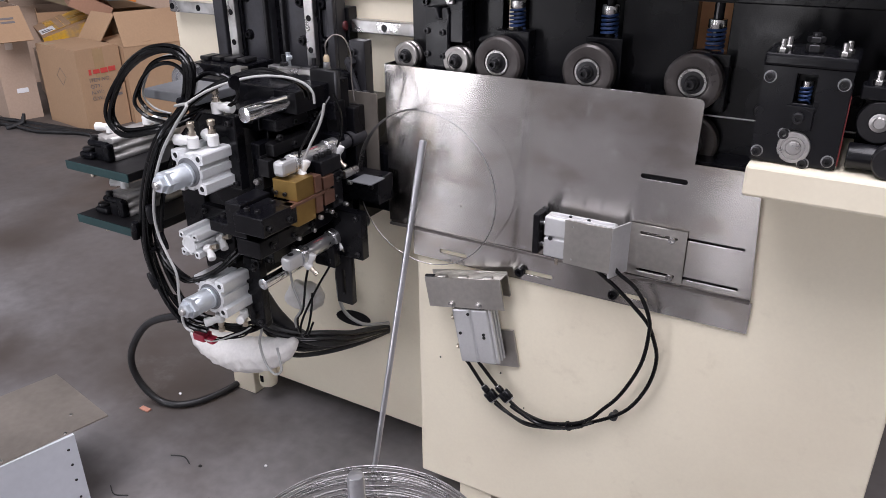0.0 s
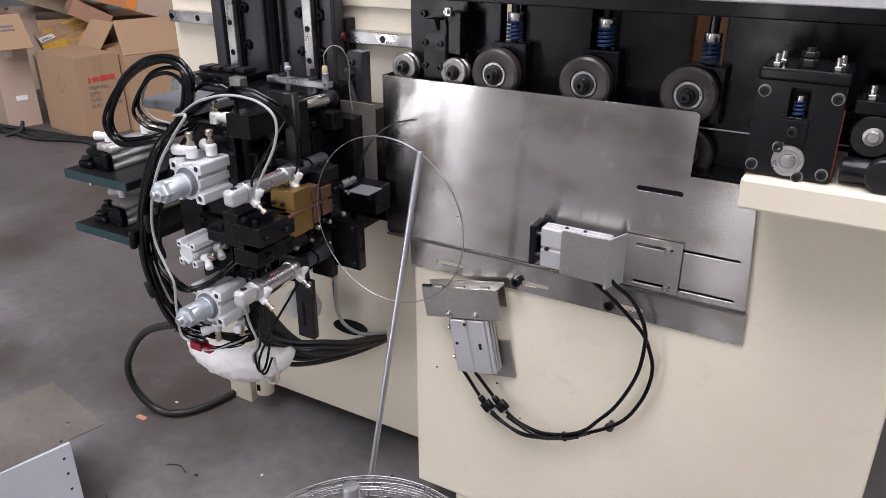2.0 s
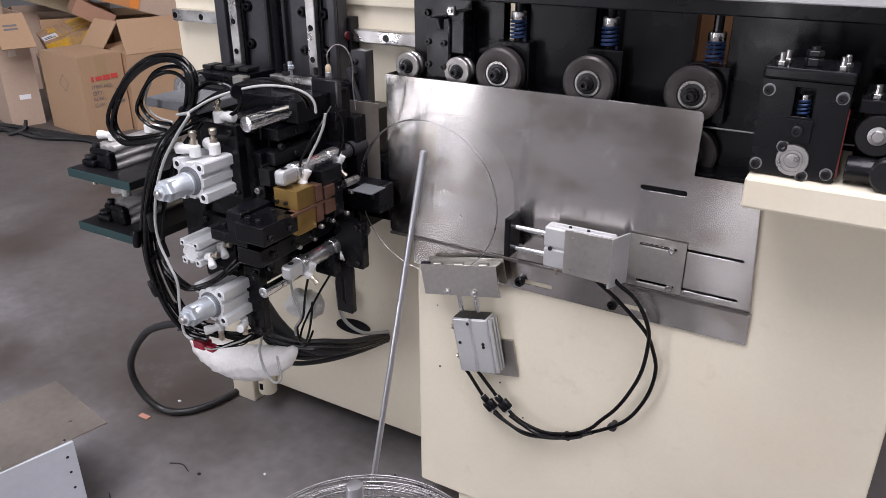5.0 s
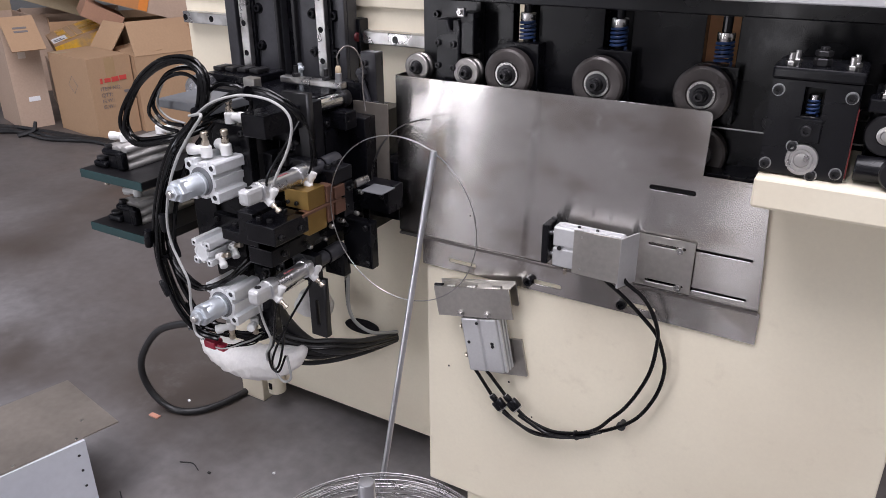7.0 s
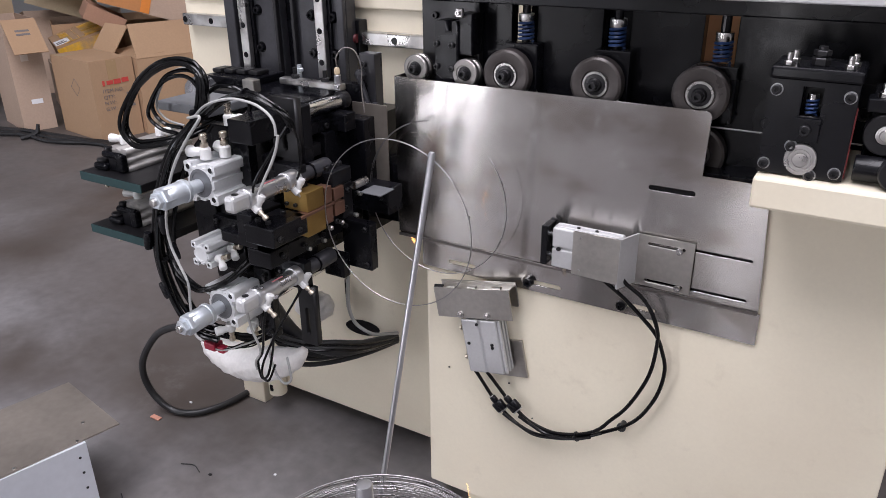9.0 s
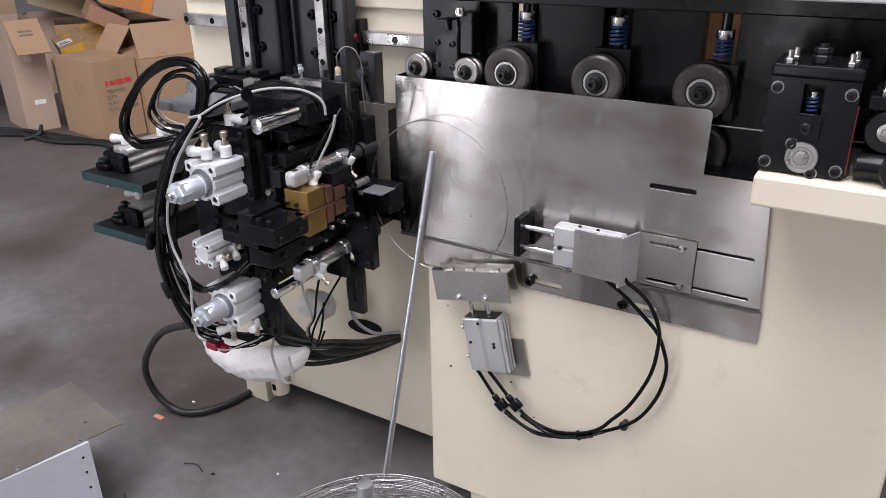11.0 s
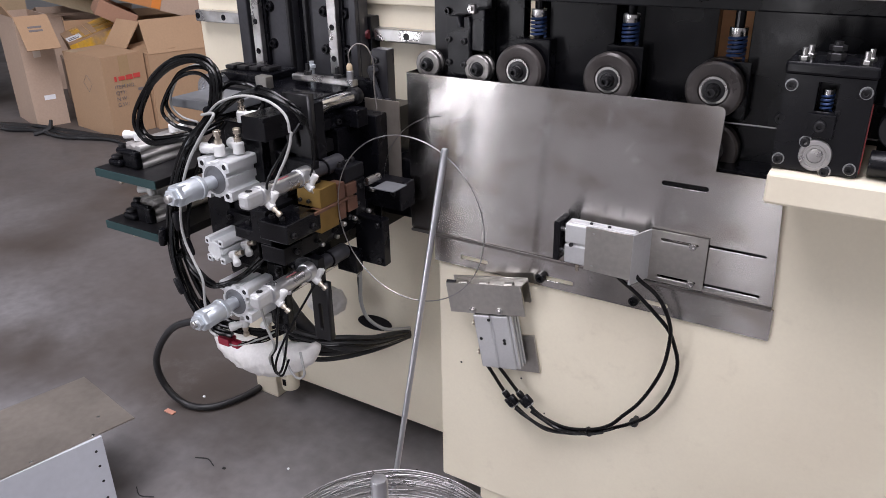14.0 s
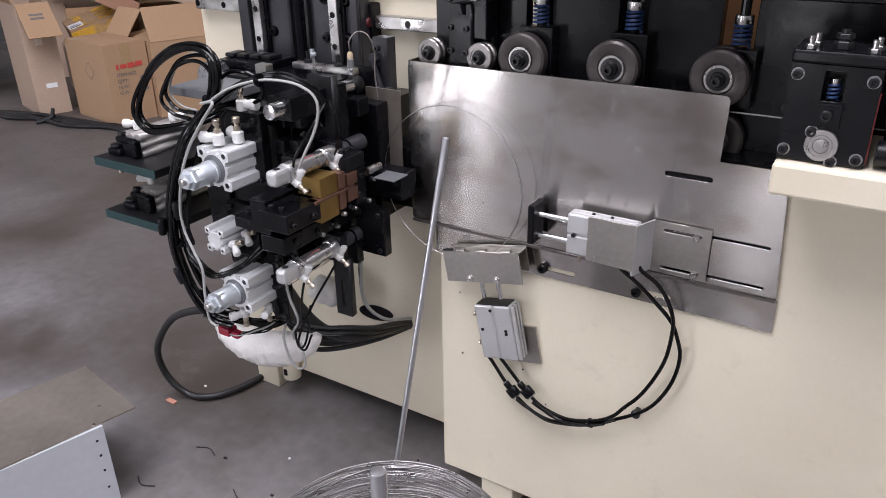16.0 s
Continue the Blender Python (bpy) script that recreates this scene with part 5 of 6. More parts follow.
    for y, z in ((0.915, 0.70), (0.945, 0.70), (0.89, 0.665), (0.93, 0.665), (0.985, 0.70), (1.0, 0.735)):
        b = B()
        lathe(b, (-0.795 if z < 0.68 else -0.765, y, z), (1, 0, 0), [(0, 0.0042), (0.006, 0.0042), (0.008, 0.003)], 10)
        part("set_screw", b, RINGM, m)
    bx("shim_plate", -0.872, -0.853, 0.885, 0.93, 0.742, 0.80, BLACK2)
    bx("stop_block", -0.862, -0.838, 0.884, 0.90, 0.765, 0.795, BLACK2)
    b = B()
    rod(b, (-0.862, 0.876, 0.756), (-0.862, 0.90, 0.756), 0.006, 14, bev=0.001)
    part("stop_screw", b, RINGM, m)
    bx("rear_cheek", -0.852, -0.828, 0.995, 1.06, 0.72, 0.835)
    bx("cross_bar", -0.90, -0.80, 1.02, 1.05, 0.835, 0.866)
    # side tables with their clamps
    for z, y0, xa, xb in ((0.735, 0.838, -1.313, -1.138), (0.6195, 0.846, -1.326, -1.145)):
        bx("side_table", xa, xb, y0 + 0.002, 1.05, z - 0.0165, z, BLACK2, 0.0015, "dark side table")
        bx("table_edge", xa, xb, y0, y0 + 0.0018, z - 0.0165, z, TEAL, 0.0004, "dark teal painted table edge")
        b = B()
        groove = [(-1.219, z + q) for q in (0.0005, 0.010)] + [(-1.224, z + q) for q in (0.012, 0.017)] + [(-1.219, z + q) for q in (0.019, 0.026)] + [(-1.224, z + q) for q in (0.028, 0.033)] + [(-1.219, z + q) for q in (0.035, 0.0445)]
        crown = [(q, z + 0.0445 - 0.005 * (k // 2 % 2)) for k, q in enumerate((-1.230, -1.232, -1.236, -1.238, -1.247, -1.249, -1.253, -1.255, -1.2705))]
        cut_plate(b, groove + crown + [(-1.2705, z + 0.0005)], [], y0 + 0.042, 1.04)
        u = part("slim_cylinder", b, EXTRUDE, m, "grooved extruded aluminium slim cylinder")
        b = B()
        box(b, -1.262, -1.236, y0 + 0.030, y0 + 0.043, z + 0.0005, z + 0.030, 0.003)
        box(b, -1.236, -1.218, y0 + 0.026, y0 + 0.0425, z + 0.0005, z + 0.036, 0.005)
        box(b, -1.300, -1.262, y0 + 0.022, y0 + 0.050, z + 0.0005, z + 0.014, 0.005)
        rod(b, (-1.275, y0 + 0.034, z + 0.032), (-1.225, y0 + 0.034, z + 0.032), 0.0065, 12, bev=0.001)
        part("toggle", b, BLACK, u)
        b = B()
        rod(b, (-1.285, y0 + 0.036, z + 0.014), (-1.285, y0 + 0.036, z + 0.021), 0.012, 16, bev=0.002)
        rod(b, (-1.268, y0 + 0.040, z + 0.0335), (-1.268, y0 + 0.040, z + 0.046), 0.0075, 14, bev=0.002)
        part("knob", b, BLACK2, u, "", True)
        fitting(m, (-1.258, y0 + 0.070, z + 0.050), (-0.8, -0.3, 0), s=1.25)
        if z > 0.7:
            fitting(m, (-1.245, y0 + 0.145, z + 0.050), (0.9, 0.3, 0), s=1.25)
        b = B()
        rod(b, (-1.30 + 0.035, y0 + 0.02, z - 0.030), (-1.30 + 0.035, y0 + 0.02, z - 0.0165), 0.005, 12)
        part("under_screw", b, FITBRASS, m)
    for y in (0.83, 0.88, 0.93, 0.985):
        bolt(-0.795, y, 0.675, 0.0048, (1, 0, 0), m)
    for x, y, z in ((-0.790, 0.992, 0.672), (-0.748, 0.992, 0.672), (-0.747, 0.992, 0.603), (-0.788, 1.03, 0.722), (-0.737, 1.03, 0.722), (-0.835, 1.085, 0.672), (-0.765, 1.085, 0.672),
                    (-0.895, 0.864, 0.855), (-0.893, 0.864, 0.752), (-0.975, 0.861, 0.69), (-0.925, 0.861, 0.69), (-0.877, 0.866, 0.605), (-0.877, 0.866, 0.49), 
                    (-0.905, 0.985, 0.868), (-1.0, 0.985, 0.862), (-0.93, 0.905, 0.851), (-0.885, 0.905, 0.851)):
        bolt(x, y, z, 0.0048, (0, -1, 0), m)
    for x, y in ((-0.888, 0.82), (-0.888, 0.90), (-0.838, 0.90), (-0.83, 0.99), (-0.888, 0.99)):
        bolt(x, y, 0.709, 0.0045, (0, 0, 1), m)
    bx("table_bracket", -1.10, -1.04, 0.92, 1.05, 0.58, 0.72)
    return m


def angled_cylinder(parent, x, y, z):
    """A round air cylinder along y: clevis with its eye, heads, barrel, and a dark spindle nose."""
    b = B()
    rod(b, (x, y + 0.030, z), (x, y + 0.048, z), 0.0165, 24, bev=0.001)
    rod(b, (x, y + 0.048, z), (x, y + 0.118, z), 0.0135, 24)
    rod(b, (x, y + 0.118, z), (x, y + 0.146, z), 0.0160, 24, bev=0.001)
    c = part("air_cylinder", b, BARREL, parent, "bright round air cylinder", True)
    b = B()
    box(b, x - 0.010, x + 0.012, y - 0.004, y + 0.032, z - 0.013, z + 0.013, 0.006)
    part("clevis", b, ALU, c)
    b = B()
    lathe(b, (x + 0.001, y + 0.011, z + 0.0132), (0, 0, 1), [(0, 0.0055), (0.0006, 0.0055), (0.0006, 0.0045), (0.0001, 0.004)], 14)
    part("clevis_eye", b, BLACK2, c)
    b = B()
    box(b, x + 0.002, x + 0.005, y + 0.070, y + 0.094, z + 0.0126, z + 0.0136, 0.0003)
    part("sticker", b, PINK, c)
    b = B()
    rod(b, (x, y + 0.146, z), (x, y + 0.180, z), 0.0125, 20)
    rod(b, (x, y + 0.183, z), (x, y + 0.225, z), 0.0145, 20, bev=0.001)
    part("spindle_nose", b, SLIDEM, c, "", True)
    b = B()
    lathe(b, (x, y + 0.1805, z), (0, 1, 0), [(0, 0.0152), (0.002, 0.0152)], 20)
    part("nose_ring", b, BLACK, c)
    for dy in (0.040, 0.132):
        fitting(c, (x + 0.010, y + dy, z - 0.014), (0.2, 0.25, 0.7), (0.8, 0.15, -0.75), 1.0)


def clamp_carriage():
    t = thing("clamp_carriage", (-0.82, 0.93, 0.49), "black sliding carriage with two round air cylinders", "machine part")
    b = B()
    cut_plate(b, [(-0.858, 0.80), (-0.806, 0.80), (-0.806, 0.916), (-0.858, 0.916)], [vslot(-0.832, 0.828, 0.896, 0.012)], 0.926, 0.942)
    part("upright", b, BLACK2, t)
    b = B()
    box(b, -0.823, -0.806, 0.9425, 0.965, 0.77, 0.90, 0.0015)
    part("upright_rib", b, BLACK, t)
    b = B()
    box(b, -0.866, -0.818, 0.838, 0.9255, 0.860, 0.897, 0.0015)
    part("shaft_slider", b, BLACK, t)
    b = B()
    box(b, -0.845, -0.79, 0.905, 0.925, 0.765, 0.812, 0.0015)
    part("cylinder_bracket", b, BLACK, t)
    b = B()
    cut_plate(b, [(-0.809, 0.487), (-0.775, 0.487), (-0.775, 0.60), (-0.809, 0.60)], [vslot(-0.792, 0.505, 0.56, 0.009)], 0.897, 0.911)
    part("lower_upright", b, BLACK2, t)
    b = B()
    box(b, -0.835, -0.782, 0.890, 0.908, 0.598, 0.648, 0.0015)
    part("cylinder_bracket", b, BLACK, t)
    b = B()
    box(b, -0.836, -0.812, 0.9085, 0.96, 0.60, 0.65, 0.0015)
    part("lower_rib", b, BLACK, t)
    angled_cylinder(t, -0.80, 0.762, 0.792)
    angled_cylinder(t, -0.80, 0.757, 0.626)
    # the hose tails that ride with the carriage
    for pts, mat in (([(-0.792, 0.805, 0.785), (-0.785, 0.80, 0.815), (-0.768, 0.825, 0.86), (-0.762, 0.856, 0.893)], RUBBER),
                     ([(-0.79, 0.895, 0.785), (-0.775, 0.895, 0.82), (-0.765, 0.885, 0.86), (-0.765, 0.87, 0.895)], RUBBER),
                     ([(-0.790, 0.806, 0.787), (-0.782, 0.807, 0.803), (-0.769, 0.810, 0.828), (-0.756, 0.812, 0.850), (-0.746, 0.814, 0.873), (-0.741, 0.815, 0.893)], GREYHOSE),
                     ([(-0.792, 0.80, 0.64), (-0.82, 0.79, 0.615), (-0.83, 0.80, 0.56), (-0.825, 0.81, 0.51), (-0.85, 0.82, 0.475), (-0.86, 0.83, 0.45)], GREYHOSE),
                     ([(-0.79, 0.80, 0.605), (-0.80, 0.80, 0.57), (-0.82, 0.81, 0.51), (-0.845, 0.82, 0.475), (-0.84, 0.82, 0.445), (-0.825, 0.82, 0.455), (-0.82, 0.83, 0.49), (-0.83, 0.85, 0.52)], RUBBER),
                     ([(-0.79, 0.89, 0.605), (-0.80, 0.87, 0.575), (-0.82, 0.85, 0.53), (-0.84, 0.83, 0.475), (-0.85, 0.83, 0.44), (-0.835, 0.83, 0.435), (-0.825, 0.84, 0.465)], RUBBER)):
        b = B()
        tube(b, pts, 0.0022, 8)
        part("hose_tail", b, mat, t, "", True)
    return t


welding_head()
NUT_U = nut_set("press_rod", -0.935, 0.742, 0.781, 1.0)
NUT_L = nut_set("press_rod", -0.930, 0.746, 0.557, 1.0)
CARRIAGE = clamp_carriage()


# ---- hoses and cables round the head ----
def hose(pts, r, material, label, category="hose", group="head hoses", seg=8):
    b = B()
    tube(b, pts, r, seg, 8)
    return tagged(part("air_hose" if category == "hose" else "power_cable", b, material, None, "", True), label, category, group)


def shifted(pts, rng, amount):
    dx, dy, dz = (rng.uniform(-amount, amount) for _ in range(3))
    return [(x + dx + rng.uniform(-0.002, 0.002), y + dy, z + dz + rng.uniform(-0.002, 0.002)) for x, y, z in pts]


def hoses():
    rng = random.Random(11)
    big = [(-0.962, 0.84, 0.880), (-0.944, 0.845, 0.930), (-0.956, 0.85, 0.959), (-0.995, 0.85, 0.968), (-1.054, 0.85, 0.954), (-1.113, 0.85, 0.915), (-1.155, 0.85, 0.866), (-1.167, 0.85, 0.833), (-1.146, 0.85, 0.813), (-1.10, 0.85, 0.815), (-1.025, 0.86, 0.836), (-1.0, 0.91, 0.85)]
    down = [(-0.962, 0.835, 0.880), (-0.975, 0.80, 0.843), (-1.016, 0.80, 0.783), (-1.049, 0.80, 0.705), (-1.062, 0.80, 0.636), (-1.056, 0.80, 0.581), (-1.03, 0.80, 0.526), (-1.0, 0.81, 0.487), (-0.965, 0.82, 0.478)]
    for k in range(5):
        hose(shifted(big[::-1] + down[1:], rng, 0.007), rng.choice((0.0032, 0.0036)), RUBBER, "glossy black air hose coiled over the head")
    loop2 = [(-0.972, 0.85, 0.875), (-0.962, 0.86, 0.915), (-0.974, 0.86, 0.943), (-1.005, 0.86, 0.952), (-1.049, 0.86, 0.938), (-1.084, 0.86, 0.906), (-1.099, 0.86, 0.875), (-1.082, 0.865, 0.852), (-1.045, 0.87, 0.845)]
    for k in range(2):
        hose(shifted(loop2, rng, 0.008), 0.0034, RUBBER, "glossy black air hose coiled over the head")
    hose(shifted(loop2, rng, 0.008), 0.0020, GREYHOSE, "pale grey air hose among black ones")
    for k in range(3):
        hose(shifted(down, rng, 0.019), rng.choice((0.0030, 0.0035, 0.0039)), RUBBER, "glossy black air hose hanging in a bundle")
    hose([(-0.962, 0.82, 0.885), (-0.883, 0.775, 0.905), (-0.915, 0.775, 0.87), (-0.954, 0.775, 0.823), (-0.983, 0.775, 0.77), (-1.0, 0.775, 0.712), (-0.999, 0.775, 0.671), (-0.985, 0.775, 0.637), (-0.97, 0.775, 0.603), (-0.974, 0.775, 0.558), (-0.974, 0.775, 0.506), (-0.958, 0.775, 0.494)], 0.0024, GREYHOSE, "pale grey air hose along the black bundle")
    for (x, z), ang in zip(((-1.073, 0.66), (-1.02, 0.70), (-1.0, 0.655), (-1.04, 0.57)), (8, -6, -18, -25)):
        b = B()
        lathe(b, (x, 0.785, z - 0.016), (math.sin(radians(ang)), 0, math.cos(radians(ang))), [(0, 0.006), (0.006, 0.0075), (0.026, 0.0075), (0.032, 0.006)], 14)
        tagged(part("hose_joint", b, BLACK, None, "", True), "black straight hose joint in the bundle", "hose joint", "hose joints")
    arch = thing("hose_arch", (-0.955, 0.832, 0.885), "arched bundle of black and pale grey air hoses", "hose bundle")
    white = [(-0.955, 0.825, 0.885), (-0.90, 0.815, 0.915), (-0.835, 0.81, 0.934), (-0.785, 0.812, 0.934), (-0.756, 0.814, 0.924), (-0.743, 0.815, 0.910), (-0.741, 0.815, 0.892)]
    part("hose_length", tube(B(), white, 0.0021, 8), GREYHOSE, arch, "pale grey hose", True)
    for k in range(4):
        a = [(-0.957, 0.835, 0.882), (-0.895, 0.84, 0.918), (-0.83, 0.84, 0.935), (-0.785, 0.845, 0.924), (-0.765, 0.856, 0.908), (-0.762, 0.862, 0.89)]
        part("hose_length", tube(B(), shifted(a, rng, 0.0045), 0.0028, 8), RUBBER, arch, "", True)
    hose([(-0.975, 0.855, 0.90), (-0.935, 0.86, 0.929), (-0.90, 0.86, 0.934), (-0.877, 0.865, 0.925), (-0.870, 0.868, 0.908), (-0.880, 0.872, 0.892), (-0.90, 0.873, 0.880)], 0.0034, RUBBER, "glossy black air hose bent to an elbow")
    for x, y, z, ax in ((-0.955, 0.83, 0.888, (0.6, 0, 0.8)), (-0.838, 0.83, 0.933, (1, 0, 0.1)), (-1.058, 0.80, 0.62, (0, 0, 1)), (-1.01, 0.80, 0.79, (-0.4, 0, 0.9))):
        b = B()
        lathe(b, Vector((x, y, z)), ax, [(0, 0.0108), (0.003, 0.0108)], 14)
        tagged(part("cable_tie", b, BLACK), "black cable tie round the hoses", "cable tie", "cable ties")
    for k in range(4):
        hose(shifted([(-1.055, 0.82, 0.63), (-1.03, 0.815, 0.600), (-0.99, 0.81, 0.582), (-0.955, 0.81, 0.582), (-0.92, 0.83, 0.60), (-0.90, 0.86, 0.625)], rng, 0.010), 0.0036, RUBBER, "glossy black air hose hanging in a bundle")
    # power cables and the wrapped bundle below
    hose([(-1.16, 0.97, 0.365), (-1.285, 0.99, 0.325), (-1.40, 1.0, 0.262), (-1.477, 1.0, 0.16), (-1.485, 1.01, 0.075), (-1.44, 1.025, 0.018), (-1.378, 1.048, 0.0115), (-1.339, 1.108, 0.0115), (-1.322, 1.19, 0.0115), (-1.315, 1.30, 0.0115)], 0.0088, CABLE, "thick black power cable looping to the floor", "cable", "power cables", 12)
    for k, off in enumerate((0.0, 0.014, -0.014, 0.026)):
        hose([(-0.98, 0.94, 0.47 + off), (-0.985, 0.99, 0.38 + off), (-0.95, 1.03, 0.335 + off), (-0.90, 1.07, 0.328 + off / 2), (-0.868, 1.14, 0.318 + off / 2), (-0.842, 1.23, 0.300 + off / 3)], 0.0072 if k < 2 else 0.0055, CABLE, "thick black cable running into the cabinet", "cable", "power cables", 10)
    hose([(-1.0, 0.97, 0.36), (-0.99, 1.04, 0.29), (-0.94, 1.08, 0.285), (-0.88, 1.14, 0.295), (-0.842, 1.23, 0.297)], 0.0055, CABLE, "black cable running into the cabinet", "cable", "power cables", 10)
    hose([(-0.82, 1.02, 0.58), (-0.85, 1.06, 0.52), (-0.885, 1.10, 0.43), (-0.885, 1.12, 0.38), (-0.86, 1.14, 0.352), (-0.85, 1.18, 0.333), (-0.84, 1.23, 0.315)], 0.004, GREYHOSE, "pale grey hose running into the cabinet")
    hose([(-0.80, 0.99, 0.60), (-0.83, 1.03, 0.545), (-0.872, 1.08, 0.50), (-0.887, 1.10, 0.43)], 0.003, RUBBER, "black hose with a loose end")
    b = B()
    cut = [(-0.98 + 0.042 * math.cos(a), 0.335 + 0.014 * math.sin(a)) for a in (2 * math.pi * i / 20 for i in range(20))]
    cut = [(x * 1.15 + 0.187, z * 1.35 - 0.145 + 0.10 * (x + 0.98)) for x, z in cut]
    cut_plate(b, cut, [], 1.2115, 1.2145)
    tagged(part("cable_entry", b, BLACK), "dark oval cable opening in the cream panel", "cable opening")
    for k in range(4):
        o = rng.uniform(-0.010, 0.012)
        q = [(-0.965 + o, 0.90, 0.52), (-0.975 + o, 0.93, 0.455), (-0.955 + o, 0.96, 0.405 + o), (-0.905, 0.99, 0.385 + o), (-0.87, 1.03, 0.375 + o), (-0.85, 1.10, 0.345 + o), (-0.845, 1.23, 0.302 + o / 2)]
        hose(q, rng.choice((0.0036, 0.0045, 0.0055)), CABLE if k % 2 else RUBBER, "black cable sweeping from the head to the cabinet", "cable", "power cables", 10)
    for k in range(5):
        o = rng.uniform(-0.012, 0.012)
        q = [(-1.03 + o, 0.81, 0.53), (-1.0, 0.83, 0.487 + o), (-0.96, 0.85, 0.466 + o / 2), (-0.92, 0.87, 0.462 + o), (-0.885, 0.90, 0.48 + o)]
        hose(q, 0.0034, RUBBER, "glossy black air hose under the press cylinder")
    # white woven sleeve
    b = B()
    crest = [(-1.150, 0.935, 0.372), (-1.128, 0.94, 0.345), (-1.085, 0.95, 0.325), (-1.024, 0.95, 0.329), (-0.965, 0.955, 0.346), (-0.928, 0.965, 0.364), (-0.905, 0.98, 0.385)]
    tube(b, crest, 0.03, 56, 30, radii=lambda u: 0.007 + 0.030 * math.sin(math.pi * min(1, max(0, u))) ** 0.75)
    for v in b.verts:
        c = v.co
        fold = math.sin(c.x * 210 + c.z * 120 + 3 * noise.noise(c * 18)) * 0.0016 + math.sin(c.x * -90 + c.z * 260 + 4 * noise.noise(c * 14)) * 0.0013
        n = noise.noise(c * 22) * 0.0035 + noise.noise(c * 110) * 0.0012 + fold * 0.85
        v.co = c + Vector((0, -0.6, -0.8)) * n
    s = tagged(part("woven_sleeve", b, PLASTICBAG, None, "", True), "wrinkled white woven sleeve wrapped round the cables", "cable sleeve")
    b = B()
    bmesh.ops.create_icosphere(b, subdivisions=4, radius=0.037, matrix=Matrix.Translation((-0.995, 1.12, 0.395)) @ Matrix.Diagonal((1.15, 0.8, 0.85, 1)))
    for v in b.verts:
        v.co += v.normal * (noise.noise(v.co * 25) * 0.012 + noise.noise(v.co * 70) * 0.005)
    tagged(part("wrapped_parcel", b, PLASTICBAG, None, "", True), "crumpled white wrapped parcel behind the cables", "parcel")
    # red terminal with thin wires
    t = thing("terminal_connector", (-0.985, 0.86, 0.44), "red plastic terminal with thin wires", "connector")
    b = B()
    box(b, -1.0, -0.972, 0.845, 0.868, 0.436, 0.452, 0.003)
    box(b, -0.972, -0.955, 0.85, 0.865, 0.434, 0.447, 0.003)
    part("housing", b, RED, t)
    for k in range(6):
        b = B()
        y = 0.85 + 0.003 * k
        tube(b, [(-1.04 - 0.004 * k, y, 0.475 - 0.006 * k), (-1.015, y, 0.455 + 0.003 * (k % 3)), (-0.995, y, 0.446), (-0.96, y, 0.442), (-0.93 + 0.005 * k, y + 0.02, 0.45 + 0.006 * (k % 2)), (-0.905, y + 0.05, 0.462)], 0.0014, 6)
        part("thin_wire", b, GREYHOSE if k % 3 == 0 else RUBBER, t, "", True)
    t.location += Vector((0.0, -0.035, 0.010))
    b = B()
    tube(b, [(-0.965, 0.955, 0.48), (-0.955, 0.985, 0.42), (-0.925, 1.01, 0.375), (-0.89, 1.05, 0.345), (-0.865, 1.12, 0.322), (-0.846, 1.23, 0.305)], 0.017, 14, radii=lambda u: 0.019 - 0.015 * u)
    tagged(part("power_cable", b, WRAPM, None, "", True), "thick cable bundle in a dark grey spiral wrap", "cable", "power cables")
    hose([(-0.915, 0.90, 0.50), (-0.925, 0.91, 0.44), (-0.945, 0.92, 0.395), (-0.935, 0.92, 0.352), (-0.915, 0.92, 0.334), (-0.896, 0.92, 0.348), (-0.897, 0.92, 0.376), (-0.91, 0.93, 0.39)], 0.0026, GREYHOSE, "thin white cord hanging in a loop", "cable", "power cables")
    return arch


ARCH = hoses()

# ---- wire rings that are formed, welded and dropped ----
REAR, FRONT = Vector((-0.639, 1.045, 0.728)), Vector((-0.624, 0.917, 0.736))
ARC = ring_mesh("arc", RING_R - 0.001, 0.0009, 80, 0, 93)


def moving_ring(k):
    t = thing("formed_ring", REAR, "thin bright steel wire ring formed before the guard plate", "wire ring", "formed rings")
    arcs = []
    for i in range(4):
        a = new("arc", ARC)
        a.parent = t
        arcs.append(a)
    return t, arcs


RINGS = [moving_ring(k) for k in range(4)]
SPARKS = []
for k in range(6):
    b = B()
    bmesh.ops.create_icosphere(b, subdivisions=1, radius=0.0016, matrix=Matrix.Translation((-0.768, 0.928, 0.74)) @ Matrix.Diagonal((1, 1, 2.2, 1)))
    SPARKS.append(tagged(part("weld_spark", b, SPARK), "tiny glowing orange weld spark", "spark", "weld sparks"))

PERIOD, START = 5.7, 0.35


def steps(profile, t0, t1):
    """Repeats (phase, value) pairs every cycle and keeps what lies within the clip, with values at both ends."""
    rows = []
    for c in range(-1, 4):
        rows += [(START + PERIOD * c + p, v) for p, v in profile]
    rows.sort()
    out = []

    def value(t):
        for (a, va), (b2, vb) in zip(rows, rows[1:]):
            if a <= t <= b2:
                return va + (vb - va) * (t - a) / max(1e-6, b2 - a)
        return rows[-1][1]

    out.append((t0, value(t0)))
    out += [r for r in rows if t0 + 0.04 < r[0] < t1 - 0.04]
    out.append((t1, value(t1)))
    return out


def slide(ob, profile, axis):
    base, a = Vector(ob.location), Vector(axis)
    rows, last = [], None
    for t, v in steps(profile, 0.0, 16.0):
        if last is None or round(t * 30) > last:
            last = round(t * 30)
            rows.append((t, Matrix.Translation(base + a * v)))
    walk(ob, rows)


def arc_pose(deg):
    return Matrix.Rotation(math.pi / 2, 4, "X") @ Matrix.Rotation(radians(deg), 4, "Z")


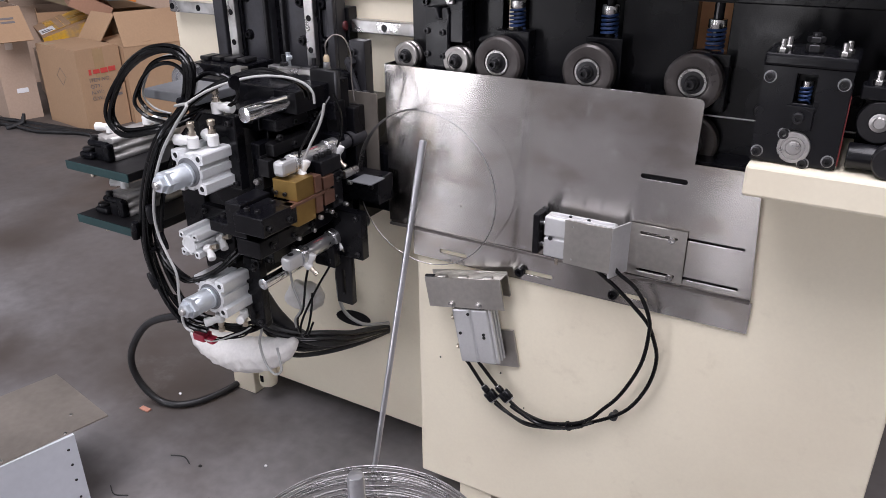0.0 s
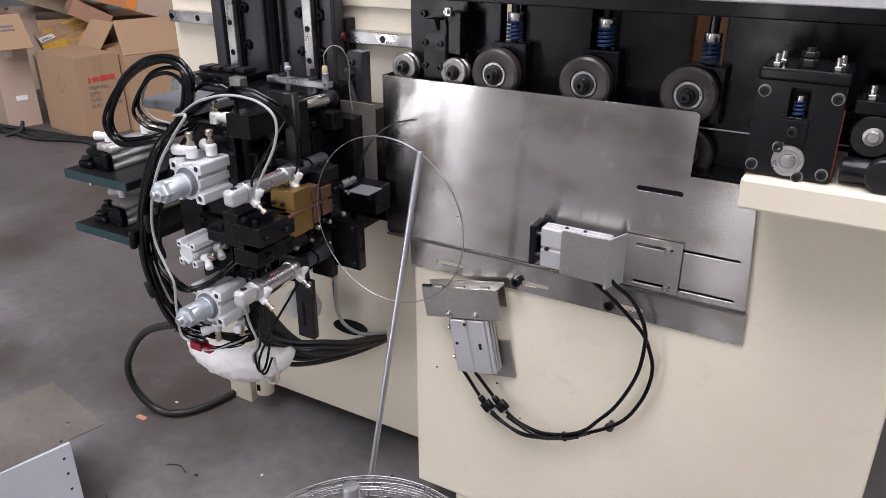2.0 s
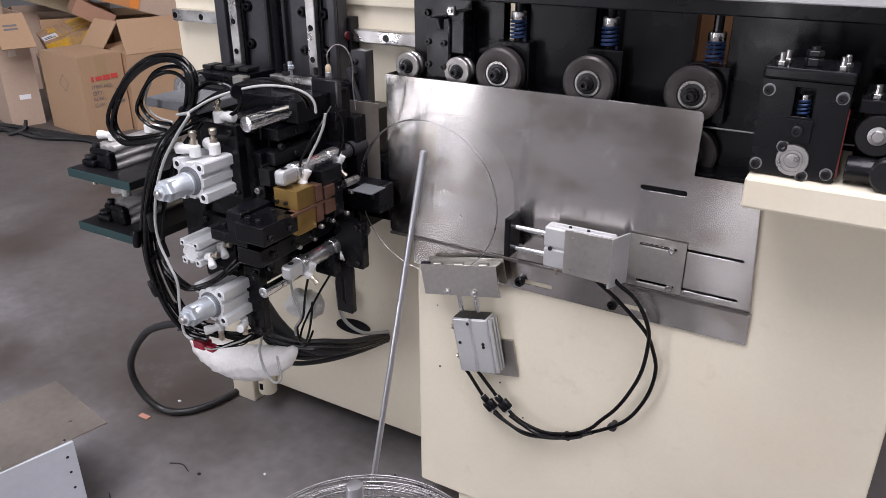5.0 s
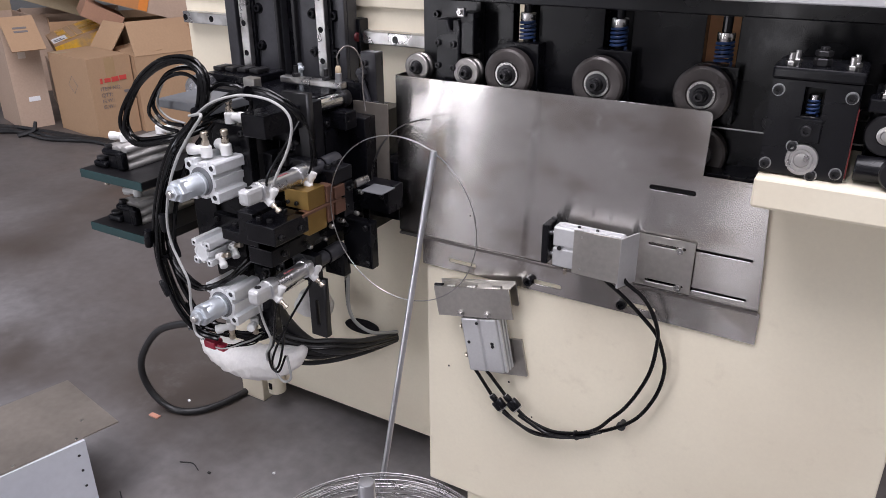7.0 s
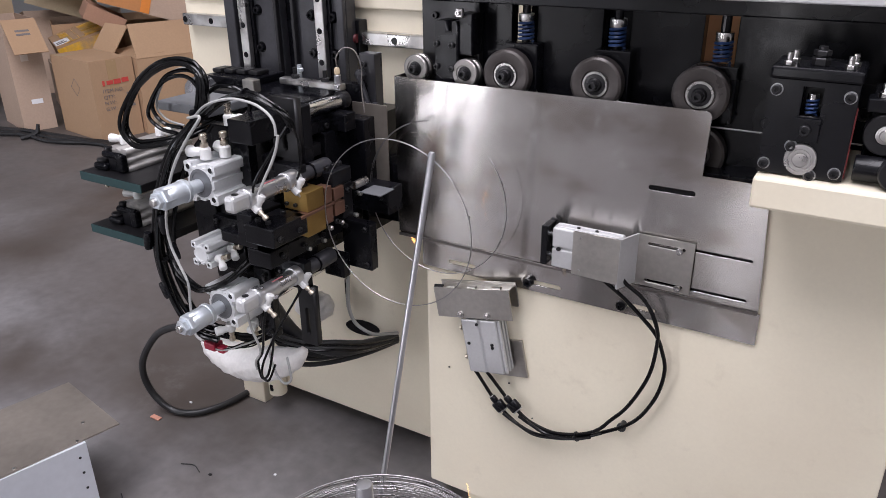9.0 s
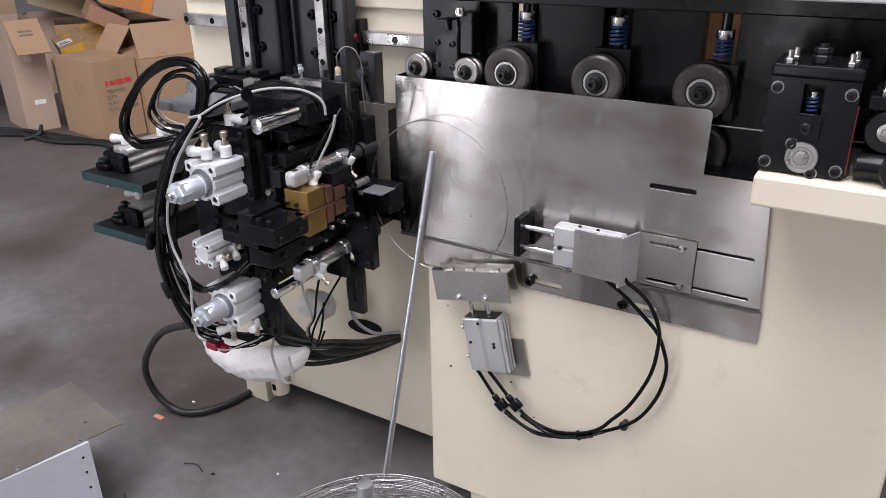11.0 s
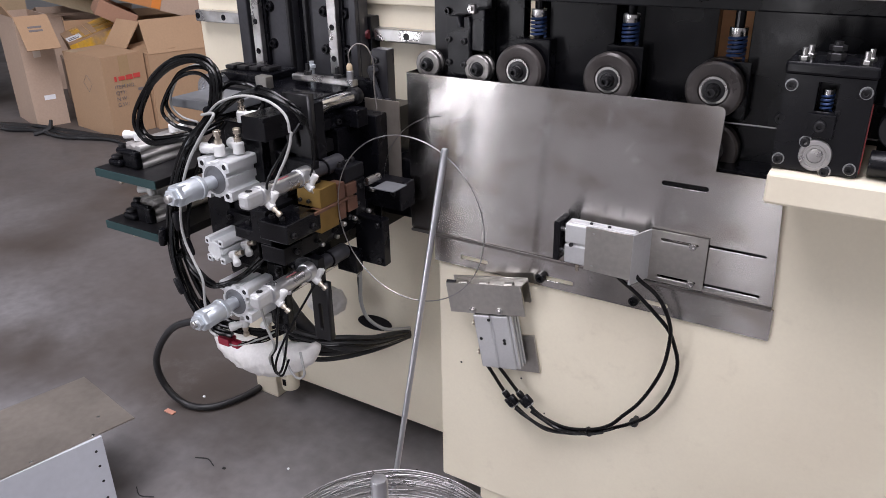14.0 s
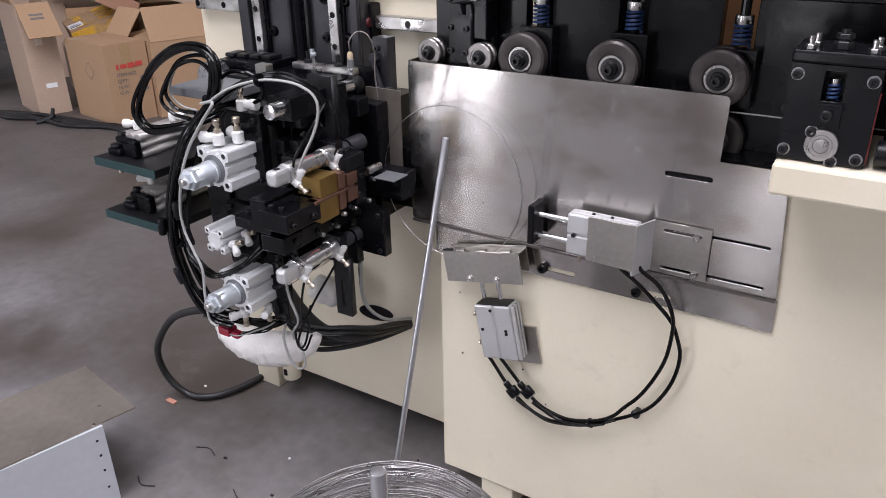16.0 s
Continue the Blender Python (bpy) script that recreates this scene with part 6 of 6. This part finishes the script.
def motions():
    slide(CARRIAGE, [(0.0, 0.105), (0.17, 0.008), (0.25, 0.0), (1.88, 0.0), (1.96, -0.026), (3.5, -0.026), (3.75, -0.002), (4.0, 0.0), (4.33, 0.045), (4.6, 0.103), (4.7, 0.105), (5.68, 0.105)], (0, 1, 0))
    for n in (NUT_U, NUT_L):
        slide(n, [(0.0, 0.0), (1.86, 0.0), (1.95, -0.030), (3.55, -0.030), (3.75, -0.002), (3.85, 0.0), (5.69, 0.0)], (0, 1, 0))
    slide(PUSH, [(0.0, 0.0), (3.40, 0.0), (3.5, 0.010), (3.65, 0.023), (3.75, 0.029), (3.85, 0.036), (4.0, 0.044), (4.3, 0.050), (5.05, 0.050), (5.25, 0.012), (5.32, 0.0), (5.69, 0.0)], (-1, 0, 0))
    pivot = Matrix.Translation(ARCH.location)
    swing = steps([(0.0, 28.0), (0.17, 2.0), (0.25, 0.0), (1.88, 0.0), (1.96, -7.0), (3.5, -7.0), (3.75, -0.5), (4.0, 0.0), (4.33, 12.0), (4.6, 27.5), (4.7, 28.0), (5.68, 28.0)], 0.0, 16.0)
    walk(ARCH, [(t, pivot @ Matrix.Rotation(radians(v), 4, "Z")) for i, (t, v) in enumerate(swing) if i == 0 or round(t * 30) > round(swing[i - 1][0] * 30)])
    u = Matrix.Rotation(radians(-LEAN), 3, "Y") @ Vector((0, 0, 1))
    slide(LIFT, [(0.0, 0.0), (3.32, 0.0), (3.42, 0.022), (3.55, 0.043), (3.7, 0.043), (4.9, 0.043), (5.1, 0.0), (5.69, 0.0)], u)
    for k, (t, arcs) in enumerate(RINGS):
        s = START + PERIOD * k
        # the wire fans out round the circle before it is drawn forward
        g0, g1 = s - PERIOD + 2.25, s - PERIOD + 3.15
        for i, a in enumerate(arcs):
            end, first = 90 * i, 95.0
            rows = []
            if g1 <= 0 or i == 0:
                rows = [(0.0, arc_pose(first + end)), (16.0, arc_pose(first + end))]
            else:
                span = (g1 - g0) / 270 * end
                rows = [(0.0, arc_pose(first)), (g0, arc_pose(first))]
                n = max(1, int(end / 45))
                rows += [(g0 + span * j / n, arc_pose(first + end * j / n)) for j in range(1, n + 1)]
                rows = [r for r in rows if r[0] <= 16.0]
                rows.append((16.0, rows[-1][1]))
            walk(a, rows)
        land = Vector((SC.x + 0.004 * k, SC.y + 0.012, 0.470 + 0.004 * k))
        rest = REAR + Vector((0, 0.004 * k, 0))
        path = [(0.0, rest, 0), (s, rest, 0), (s + 0.10, rest + (FRONT - rest) * 0.62, 0), (s + 0.2, FRONT, 0), (s + 1.88, FRONT, 0), (s + 1.96, FRONT + Vector((0, -0.012, 0)), 0), (s + 3.3, FRONT + Vector((0, -0.012, 0)), 0),
                (s + 3.36, FRONT + Vector((0.02, -0.05, -0.035)), -12), (s + 3.43, FRONT + Vector((0.07, -0.15, -0.13)), -38), (s + 3.5, (FRONT + land) / 2 + Vector((0.03, 0, -0.06)), -66), (s + 3.57, land + Vector((0, 0, 0.02)), -85), (s + 3.64, land, -88)]
        rows = [(a, Matrix.Translation(p) @ Matrix.Rotation(radians(r), 4, "X")) for a, p, r in path if a <= 16.0]
        rows.append((16.0, rows[-1][1]) if rows[-1][0] < 15.99 else rows[-1])
        if abs(rows[-1][0] - rows[-2][0]) < 0.02:
            rows.pop()
        walk(t, rows)
    # sparks fall from the jaws while the ring is welded
    for k, ob in enumerate(SPARKS):
        base = Vector(ob.location)
        hide = base + Vector((-0.012, -0.03 + 0.004 * k, 0.012))
        g = START + PERIOD * (k // 2) + 2.60 + (0.24 if k == 3 else 0.08 * (k % 2))
        way = Vector((0.05 + 0.08 * (k % 4), 0.09 - 0.01 * k, 0))
        rows = [(0.0, Matrix.Translation(hide))]
        for dt, f, drop in ((-0.06, None, 0), (0.0, 0.2, 0.0), (0.12, 0.5, 0.05), (0.25, 0.8, 0.22), (0.40, 1.2, 0.7)):
            p = hide if f is None else base + way * f - Vector((0, 0, drop))
            rows.append((g + dt, Matrix.Translation(Vector((p.x, p.y, max(0.003, p.z))))))
        end = Matrix.Translation(Vector((-0.62, 1.35, 0.003)))
        rows += [(g + 0.8, end), (16.0, end)]
        walk(ob, rows)


motions()
